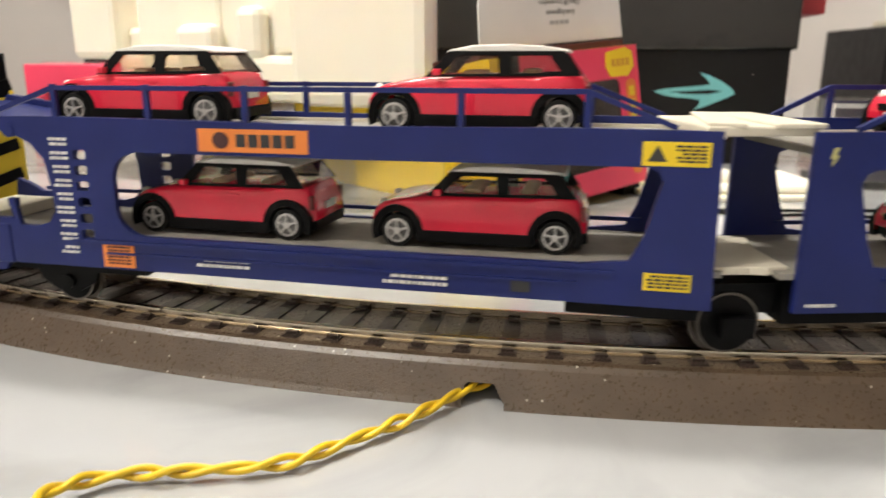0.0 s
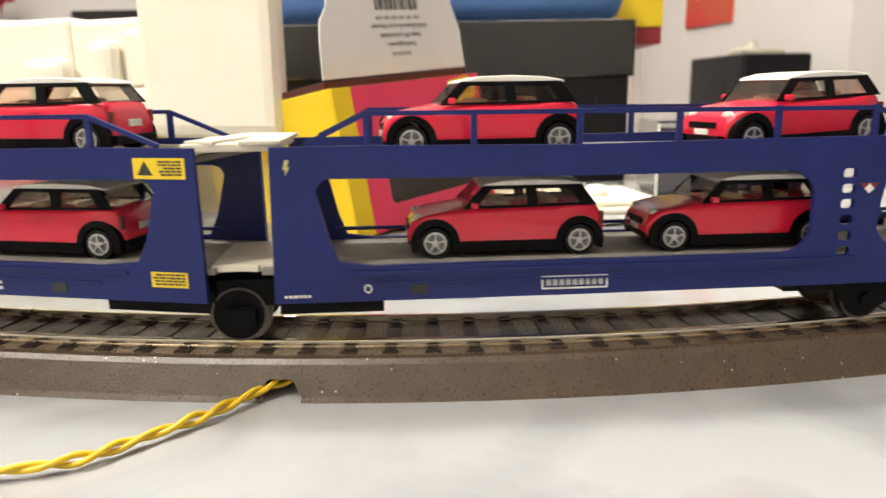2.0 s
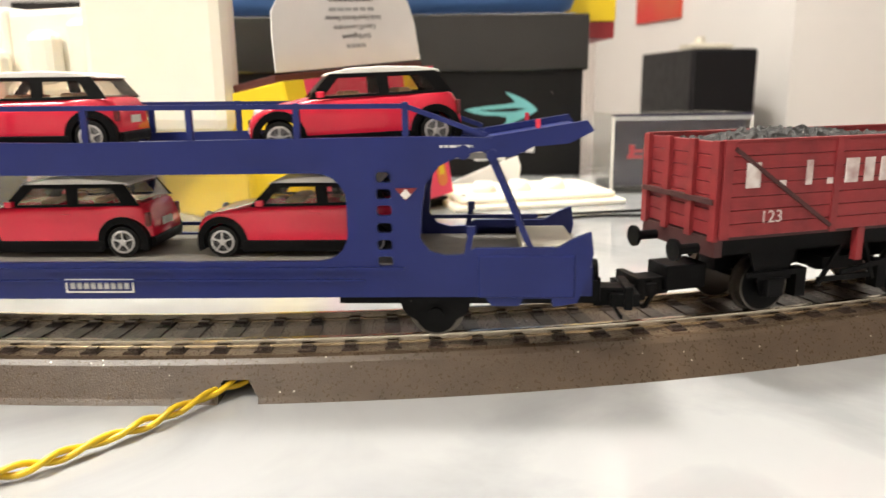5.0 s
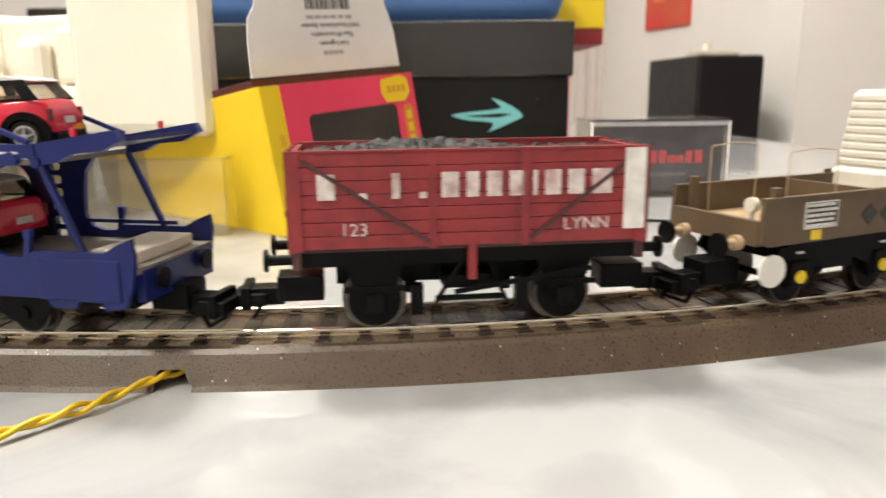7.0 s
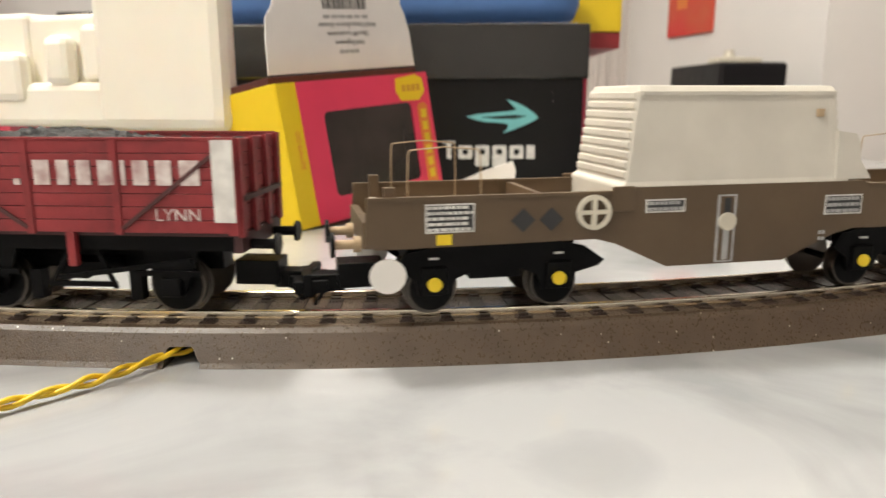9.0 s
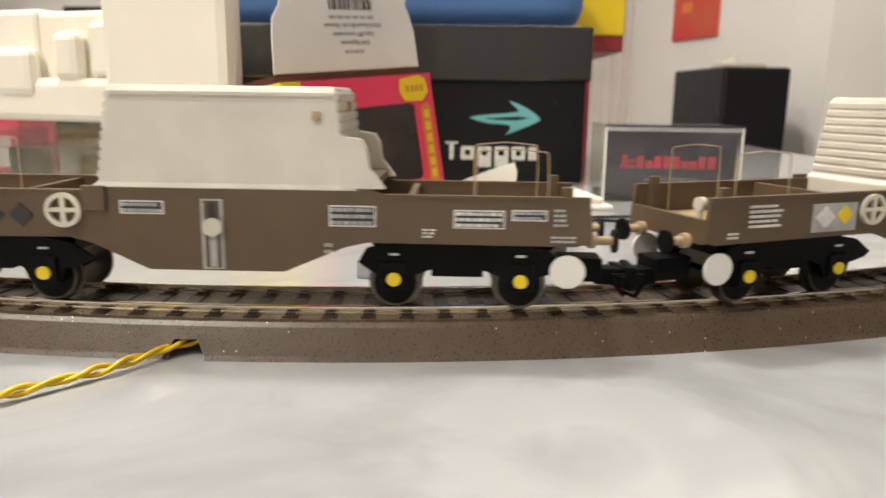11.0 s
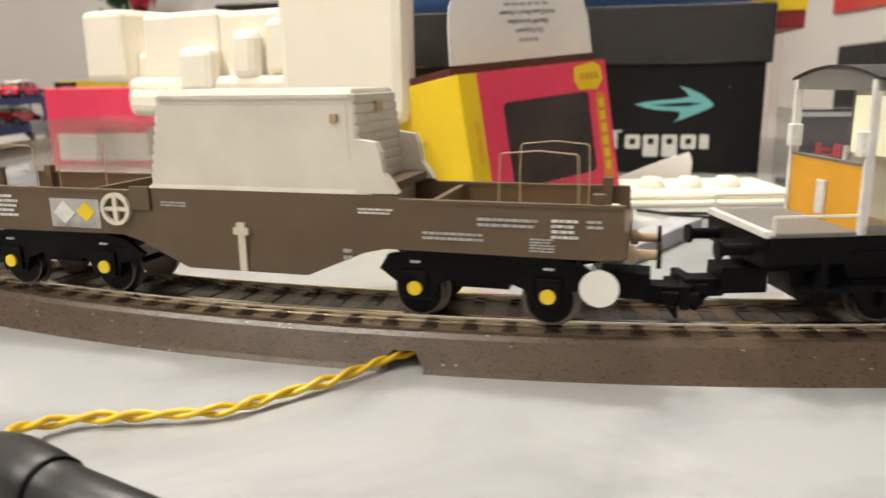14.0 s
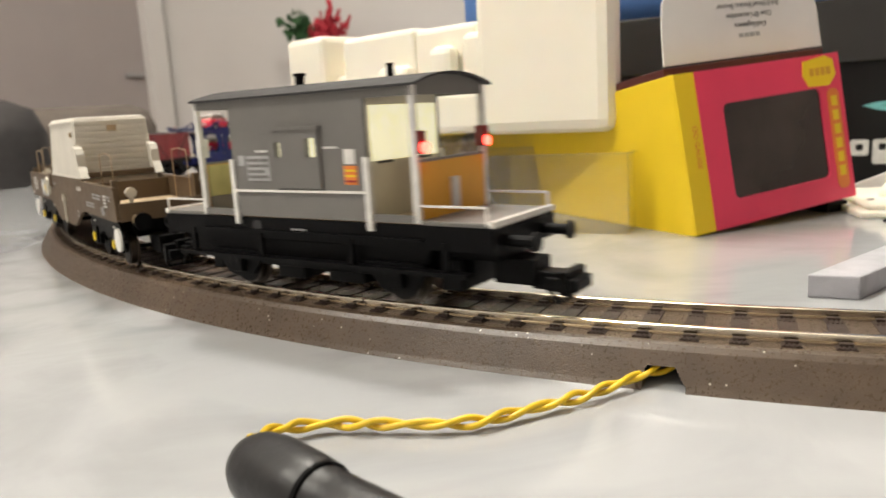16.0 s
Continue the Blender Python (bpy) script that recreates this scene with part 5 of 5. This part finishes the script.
        if lead:
            decal(t, GREYPRINT, -2.6, 2.4, 9.8, 26.6, y, "gauge_board")
            decal(t, BROWN, -1.9, 1.7, 10.2, 26.2, y + d * 0.1, "gauge_face")
            decal(t, DARKPRINT, -0.9, 0.8, 21.6, 25.8, y + d * 0.2, "gauge_slot")
            decal(t, GREYPRINT, -0.8, 0.8, 10.4, 19, y + d * 0.2, "gauge_scale")
            part("gauge_knob", cyls(((0, y + d * 0.5, 20), 2.2, 0.9, "y", 20)), CREAM, t)
            for x in (-50.4, -43.8):
                part("diamond_plate", plate(bmesh.new(), [(x - 2.8, 22.2), (x, 25), (x + 2.8, 22.2), (x, 19.4)], [], y, y + d * 0.2), DARKPRINT, t, "dark diamond plate")
            panels = ((-72.5, -61.5, 20, 26.6, 5), (-21, -11, 22.8, 26, 2), (26.5, 37, 20.6, 25.6, 3), (54.5, 66, 20.6, 25, 3), (67.5, 75.5, 22.6, 25.2, 2), (76.4, 80.4, 21, 26, 4), (47, 51, 18, 20.8, 3), (24.8, 27.6, 13.6, 17.2, 2), (76, 82.6, 17.2, 19.6, 2))
            decal(t, YELLOW, -70, -66.6, 17.2, 19.6, y, "yellow_tab")
        else:
            part("lamp_iron", boxes((-0.9, 0.9, min(y, y + d * 0.6), max(y, y + d * 0.6), 9.6, 20)), CREAM, t)
            part("lamp_bracket", boxes((-1.9, 1.9, min(y, y + d * 0.9), max(y, y + d * 0.9), 18.6, 20.2), (-1.1, 1.1, min(y, y + d * 0.9), max(y, y + d * 0.9), 20.2, 21.4)), CREAM, t)
            decal(t, GREYPRINT, -53.6, -39.0, 18.2, 25.6, y, "hazard_plate")
            part("diamond_sign", plate(bmesh.new(), [(-52.6, 22), (-49.4, 25), (-46.2, 22), (-49.4, 19)], [], y, y + d * 0.3), PRINT, t)
            part("diamond_sign", plate(bmesh.new(), [(-45.8, 22.4), (-43, 25), (-40.2, 22.4), (-43, 19.8)], [], y, y + d * 0.3), YELLOW, t, "yellow diamond sign")
            panels = ((-74, -63, 20, 26.6, 5), (-53, -40, 18, 19.8, 2), (-21.6, -13, 24.4, 26.2, 2), (28.4, 37.6, 24.4, 26.4, 2), (55, 69, 22.6, 25.4, 2), (43, 58, 19.2, 21.8, 2), (70.4, 76.6, 20.6, 25.6, 4), (77.4, 81.5, 23, 25.6, 2), (66, 72, 17.6, 21.2, 5), (-80, -76, 17.6, 20, 2), (24.6, 27.6, 13.4, 17, 2))
        for k, (a, b_, c, e, n) in enumerate(panels):
            if lead and k < 5:
                decal(t, PRINT, a, b_, c, e, y, "notice_frame")
                decal(t, DARKPRINT, a + 0.4, b_ - 0.4, c + 0.35, e - 0.35, y + d * 0.1, "notice_face")
            print_lines(t, GREYPRINT if k % 3 else PRINT, a + 0.5, b_ - 0.5, c + 0.2, e - 0.2, y + d * 0.22, n, 60 + k + (20 if lead else 0))
    stretch(t, 1.04)
    RIDERS.append((t, u, 55.5, Matrix() if lead else Matrix.Translation((0, 0, -0.0004))))
    # ivory container riding in the well
    f = thing("flask_container", "ivory ribbed flask container sitting in the wagon's well", "container", "flask containers")
    bm = bmesh.new()
    lo = [(-25.5, -14.2), (33, -14.2), (33, 14.2), (-25.5, 14.2)]
    secs = [(22.2, lo), (29.2, lo), (30.2, [(-24.2, -13.8), (30.4, -13.8), (30.4, 13.8), (-24.2, 13.8)]), (51.2, [(-21.6, -12.6), (28.2, -12.6), (28.2, 12.6), (-21.6, 12.6)]), (52.6, [(-21.0, -11.6), (27.6, -11.6), (27.6, 11.6), (-21.0, 11.6)])]
    rings = [[bm.verts.new((x * MM, y * MM, z * MM)) for x, y in p] for z, p in secs]
    for p, q in zip(rings, rings[1:]):
        for k in range(4):
            bm.faces.new((p[k], p[(k + 1) % 4], q[(k + 1) % 4], q[k]))
    bm.faces.new(rings[0])
    bm.faces.new(rings[-1])
    b = part("cover", bm, FLASK, f, "ivory tapered cover")
    bv = b.modifiers.new("bevel", "BEVEL")
    bv.width, bv.segments, bv.limit_method, bv.angle_limit = 0.5 * MM, 2, "ANGLE", radians(35)
    for k in range(9):
        z = 31 + k * 2.3
        w = 13.4 - (z - 30) / 21 * 1.2
        xl = -24.1 + (z - 30.2) / 21 * 2.6
        part("end_rib", boxes((xl - 0.5, xl + 0.6, -w, w, z, z + 1.7), bevel=0.3), FLASK, f)
        xr = 30.4 - (z - 30.2) / 21 * 2.2
        part("end_rib", boxes((xr - 0.7, xr + 0.3, -w, w, z, z + 1.9), bevel=0.3), FLASK, f)
    for s in (-1, 1):
        part("side_moulding", bars(((-21.0, s * 12.7, 49.4), (27.2, s * 12.7, 49.4), 0.3, 0.25), ((27.9, s * 13.5, 32), (26.6, s * 12.75, 49.4), 0.3, 0.25)), FLASK, f)
        part("stiffener", plate(bmesh.new(), [(29, 29.5), (38.6, 29.5), (37, 32), (35.4, 34), (34.8, 38.6), (33.6, 40.8), (28.6, 41.6)], [], s * 11.4, s * 14.2), FLASK, f, "stepped corner bracket")
        part("side_cap", boxes((-20.8, 27.6, min(s * 12.2, s * 13.0), max(s * 12.2, s * 13.0), 50.4, 51.2)), FLASK, f)
        part("latch", boxes((23, 24.8, min(s * 12.9, s * 13.6), max(s * 12.9, s * 13.6), 45, 47), bevel=0.2), TAN, f)
    part("cross_step", boxes((32, 37, -11.3, 11.3, 29.5, 31.5)), BROWN, f)
    part("end_latch", boxes((28.6, 29.6, -1.6, 1.6, 47, 49.2)), TAN, f)
    stretch(f, 1.075 if lead else 1.02)
    for c in f.children:
        c.data.transform(Matrix.Diagonal((1, 1.08, 1, 1)))
    RIDERS.append((f, u, 55.5, Matrix.Translation((-0.001, 0, 0)) if lead else Matrix.Translation((0, 0, -0.0006))))


flask_wagon(436, True)
flask_wagon(636, False)

# ---- grey brake van with lit windows ----


def brake_van():
    t = thing("brake_van", "grey brake van with lit windows, orange ends, red lamps", "railway wagon")
    hw = 15.4
    for s in (-1, 1):
        bm = plate(bmesh.new(), [(-23.4, 20.6), (23.4, 20.6), (23.4, 51.8), (-23.4, 51.8)], [rounded(-6.0, -4.0, 36.2, 40.2, 0.3, 1), rounded(4.8, 8.0, 36.2, 41.0, 0.3, 1)], s * 14.4, s * hw)
        part("side_wall", bm, GREY, t, "grey side wall with two small windows")
        part("ducket", boxes((-6.4, 9.2, min(s * hw, s * 17.0), max(s * hw, s * 17.0), 28.4, 43.4), bevel=0.4), GREY, t, "projecting lookout") if s == 1 else part("ducket", plate(bmesh.new(), [(-6.4, 28.4), (9.2, 28.4), (9.2, 43.6), (-6.4, 43.6)], [rounded(-6.0, -4.0, 36.2, 40.2, 0.3, 1), rounded(4.8, 8.0, 36.2, 41.0, 0.3, 1)], s * hw, s * 16.3), GREY, t, "projecting lookout")
        part("ducket_rain_strip", boxes((-6.8, 9.6, min(s * hw, s * 16.8), max(s * hw, s * 16.8), 43.2, 43.9)), GREY, t)
        part("window_pane", boxes((-6.2, -3.8, min(s * 14.5, s * 14.8), max(s * 14.5, s * 14.8), 36.4, 40.4), (5.0, 5.1, min(s * 14.5, s * 14.8), max(s * 14.5, s * 14.8), 36.4, 40.4)), LITWHITE, t, "lit window pane")
        part("lit_pane", boxes((4.8, 8.0, min(s * 14.5, s * 14.8), max(s * 14.5, s * 14.8), 36.2, 41)), LITWHITE, t, "lit window pane")
        part("waist_rail", bars(((-23.4, s * (hw + 0.4), 27.6), (23.4, s * (hw + 0.4), 27.6), 0.5, 0.6)), WHITE, t, "white handrail")
        for x in (-23.4, 23.4):
            part("door_pillar", boxes((x - 0.8, x + 0.8, min(s * 14.6, s * 16), max(s * 14.6, s * 16), 18.4, 36)), PRINT, t)
        for e in (-1, 1):
            part("veranda_post", boxes((e * 37 - 0.8, e * 37 + 0.8, min(s * 14.2, s * hw), max(s * 14.2, s * hw), 20.6, 51.8)), PRINT, t, "pale corner post")
            part("veranda_header", boxes((min(e * 23.4, e * 37), max(e * 23.4, e * 37), min(s * 14.4, s * hw), max(s * 14.4, s * hw), 49.6, 51.8)), GREY, t)
            part("veranda_sill", boxes((min(e * 23.4, e * 37), max(e * 23.4, e * 37), min(s * 14.4, s * hw), max(s * 14.4, s * hw), 20.6, 22.4)), GREY, t)
            part("tail_lamp", boxes((e * 37.6 - 1.3, e * 37.6 + 1.3, min(s * 12.4, s * 15), max(s * 12.4, s * 15), 36.4, 41.6), bevel=0.3), LAMPBODY if e == 1 else PRINT, t, "dark red tail lamp" if e == 1 else "white end lamp")
            part("lamp_lens", cyls(((e * 39.2, s * 13.7, 37.8), 1.25, 0.6, "x", 16)), LAMPRED, t, "glowing red lens") if e == 1 else None
            part("end_handrail", bars(((e * 37, s * 14.6, 24.6), (e * 55, s * 14.6, 24.6), 0.5), ((e * 55, s * 14.6, 24.6), (e * 55, s * 14.6, 20.6), 0.5)), WHITE, t, "white end handrail")
        part("notice", boxes((16.4, 20.4, min(s * hw, s * (hw + 0.15)), max(s * hw, s * (hw + 0.15)), 29.4, 34)), LABELORANGE, t, "orange notice")
        part("notice", boxes((16.6, 20, min(s * hw, s * (hw + 0.15)), max(s * hw, s * (hw + 0.15)), 34.4, 38)), PRINT, t)
        for k in range(3):
            decal(t, YELLOW if k else DARKRED, 16.8, 20.0, 30.0 + k * 1.3, 30.5 + k * 1.3, s * (hw + 0.16), "notice_stripe")
        y = s * (hw + 0.05)
        decal(t, GREYPRINT, -21, -18.6, 34.2, 37, y, "small_notice")
        decal(t, GREYPRINT, -17.8, -9.2, 30.2, 36.8, y, "data_panel")
        print_lines(t, GREY, -17.4, -9.6, 30.6, 36.4, y + s * 0.12, 4, 91 + s)
        print_lines(t, PRINT, -14, -8.4, 37.4, 38.6, y, 1, 94 + s)
        print_lines(t, PRINT, 10, 14.6, 38, 39, y, 1, 97 + s)
        part("footboard", boxes((-50, 50, min(s * 13, s * 16.2), max(s * 13, s * 16.2), 8.6, 9.6), (-38, 38, min(s * 13, s * 16), max(s * 13, s * 16), 16.2, 17)), BLACK, t, "long black footboard")
        part("solebar", boxes((-56, 56, min(s * 13, s * 15), max(s * 13, s * 15), 14.6, 20.2)), BLACK, t)
        for x in (-44, -16, 16, 44):
            part("board_hanger", boxes((x - 0.7, x + 0.7, min(s * 14.4, s * 15.4), max(s * 14.4, s * 15.4), 9.6, 16.4)), BLACK, t)
        part("maker_plate", cyls(((-16.5, s * 15.1, 17.8), 1.8, 0.3, "y", 16)), ROOFGREY, t)
        print_lines(t, GREYPRINT, -4, 2, 17, 18, s * 15.05, 1, 99)
    for e in (-1, 1):
        part("cabin_end", plate_x(e * 23.4, e * 22.6, [(-14.4, 20.6), (14.4, 20.6), (14.4, 51.8), (-14.4, 51.8)], [[(-11.5, 34), (-4.5, 34), (-4.5, 46), (-11.5, 46)], [(4.5, 34), (11.5, 34), (11.5, 46), (4.5, 46)]]), CREAM, t, "cream cabin end with windows")
        # glowing plate added under the veranda roof
        part("veranda_light", boxes((min(e * 29, e * 32), max(e * 29, e * 32), -3, 3, 50.2, 51.2)), LITWHITE, t, "small glowing plate under the roof")
        # light on the cabin end wall and windows put in as one glowing sheet
        part("lit_pane", boxes((min(e * 23.5, e * 23.8), max(e * 23.5, e * 23.8), -13.6, 13.6, 34.8, 48)), LITWHITE, t, "glowing sheet across cabin windows and end wall")
        part("end_panel", boxes((min(e * 36.4, e * 37.4), max(e * 36.4, e * 37.4), -14.2, 14.2, 20.6, 34.4)), ORANGE, t, "orange end panel")
        part("lamp_bracket", boxes((min(e * 37.4, e * 38.2), max(e * 37.4, e * 38.2), -1.6, 1.6, 22.5, 30), bevel=0.2), PRINT, t)
        # lamplight on the end panel's inside put into a pale sheet, grey below
        part("panel_lining", boxes((min(e * 35.6, e * 36.3), max(e * 35.6, e * 36.3), -13.8, 13.8, 25.5, 34.2)), YELLOWGREEN, t, "pale yellow-green inner face, lamplight put into its colour")
        part("panel_lining", boxes((min(e * 35.6, e * 36.3), max(e * 35.6, e * 36.3), -13.8, 13.8, 20.8, 25.4)), GREY, t)
        part("gate_bar", boxes((min(e * 36.3, e * 37.5), max(e * 36.3, e * 37.5), -14.2, 14.2, 34.4, 35)), GREY, t)
        part("gable", plate_x(e * 36.2, e * 37.4, [(-hw, 49.6), (hw, 49.6), (hw, 51.9), (10.5, 53.2), (4, 54.2), (-4, 54.2), (-10.5, 53.2), (-hw, 51.9)], []), GREY, t)
        part("platform", boxes((min(e * 37.4, e * 56), max(e * 37.4, e * 56), -14.8, 14.8, 19.6, 21.2), bevel=0.3), GREY, t, "end platform")
        part("white_edge", boxes((min(e * 55.4, e * 56.6), max(e * 55.4, e * 56.6), -14.8, 14.8, 20.2, 21.6)), WHITE, t)
        part("headstock", boxes((min(e * 54, e * 56.4), max(e * 54, e * 56.4), -14.8, 14.8, 14, 19.6)), BLACK, t)
        for y in (-8.6, 8.6):
            part("buffer", cyls(((e * 63.5, y, 16.6), 2.2, 0.8, "x", 20), ((e * 60, y, 16.6), 1.3, 7, "x", 14)), BLACK, t)
        coupler(t, e * 54, e)
        part("veranda_tread", boxes((min(e * 23.4, e * 37.4), max(e * 23.4, e * 37.4), -14.4, 14.4, 19.6, 20.8)), TAN, t)
    # curved roof with two vents
    bm = bmesh.new()
    rings = []
    for x in (-37.8, 39.2):
        ring = []
        for z in (0, 0.5):
            for k in range(17):
                y = -16.6 + 33.2 * k / 16
                ring.append((x, y, 51.7 + 2.7 * (1 - (y / 16.6) ** 2) + z))
        rings.append([bm.verts.new(Vector(p) * MM) for p in ring])
    a, b = rings
    for k in range(16):
        bm.faces.new((a[k], a[k + 1], b[k + 1], b[k]))
        bm.faces.new((a[17 + k], b[17 + k], b[18 + k], a[18 + k]))
        bm.faces.new((a[k], a[17 + k], a[18 + k], a[k + 1]))
        bm.faces.new((b[k], b[k + 1], b[18 + k], b[17 + k]))
    bm.faces.new((a[0], b[0], b[17], a[17]))
    bm.faces.new((a[16], a[33], b[33], b[16]))
    part("roof", bm, ROOFGREY, t, "dark grey curved roof")
    part("roof_strip", bars(((-37.8, -16.5, 51.9), (39.2, -16.5, 51.9), 0.4, 0.5), ((-37.8, 16.5, 51.9), (39.2, 16.5, 51.9), 0.4, 0.5)), ROOFGREY, t)
    part("roof_vent", cyls(((-8, -3, 56.0), 1.3, 3.2, "z", 16), ((-8, -3, 57.4), 1.7, 0.7, "z", 16)), BLACK, t)
    part("stove_pipe", cyls(((18, 3, 56.3), 1.0, 4.4, "z", 14)), BLACK, t)
    part("inner_floor", boxes((-23, 23, -14.4, 14.4, 19.8, 20.6)), TAN, t)
    part("stove", boxes((-6, 2, -5, 5, 20.6, 30)), BLACK, t)
    part("underframe", boxes((-54, 54, -9, 9, 11.6, 19.6)), BLACK, t)
    part("ballast_box", boxes((-20, 20, -12, 12, 6.5, 14), bevel=0.3), BLACK, t)
    part("centre_beam", boxes((-46, 46, -6.5, 6.5, 7, 12)), BLACK, t)
    for row in ((-15, -5, -10.8, 10.8, 3.0, 6.6), (4, 16, -10.8, 10.8, 3.4, 6.6), (-43, -39, -10, 10, 3.4, 11.7), (39, 45, -10, 10, 4, 11.7)):
        part("brake_block", boxes(row, bevel=0.3), BLACK, t)
    for x in (-28, 28):
        wheelset(t, x, 6.2)
        for s in (-1, 1):
            part("axle_guard", plate(bmesh.new(), [(x - 11, 15), (x + 11, 15), (x + 8, 7), (x + 5, 3.4), (x + 2, 2.6), (x - 2, 2.6), (x - 5, 3.4), (x - 8, 7)], [], s * 11.7, s * 12.7), BLACK, t)
            part("axle_box", boxes((x - 2.4, x + 2.4, min(s * 12.6, s * 14.4), max(s * 12.6, s * 14.4), 4.2, 8.6), bevel=0.3), BLACK, t)
            part("leaf_spring", boxes((x - 9, x + 9, min(s * 12.6, s * 13.8), max(s * 12.6, s * 13.8), 9.6, 10.6)), BLACK, t)
    stretch(t, 1.015)
    RIDERS.append((t, 805.3, 28, Matrix.Translation((0, 0, 0.0006))))


def plate_x(x0, x1, outline, holes):
    """A plate across the vehicle, cut in y and z, from x0 to x1."""
    bm = plate(bmesh.new(), outline, holes, 0, 1)
    for v in bm.verts:
        a, b, c = v.co
        v.co = ((x0 + (x1 - x0) * b / MM) * MM, a, c)
    return bm


brake_van()


def motions():
    ts = [0.25 * i for i in range(65)]
    xs, ys = [r[0] for r in RUN], [r[1] for r in RUN]

    def run(t):
        i = min(int(t / 0.5), len(xs) - 2)
        p = [ys[max(0, min(len(ys) - 1, i + k))] for k in (-1, 0, 1, 2)]
        if i == 0:
            p[0] = 2 * p[1] - p[2]
        if i == len(xs) - 2:
            p[3] = 2 * p[2] - p[1]
        w = (t - xs[i]) / 0.5
        a, b, c, d = p
        return b + 0.5 * w * (c - a + w * (2 * a - 5 * b + 4 * c - d + w * (3 * (b - c) + d - a)))
    for ob, u, half, m in RIDERS:
        walk(ob, [(t, on_track(u - run(t), half) @ m) for t in ts])
    for ob, m, r in WHEELS:
        walk(ob, [(0.1 * i, m @ Matrix.Rotation(-run(0.1 * i) / r, 4, "Y")) for i in range(161)])


motions()
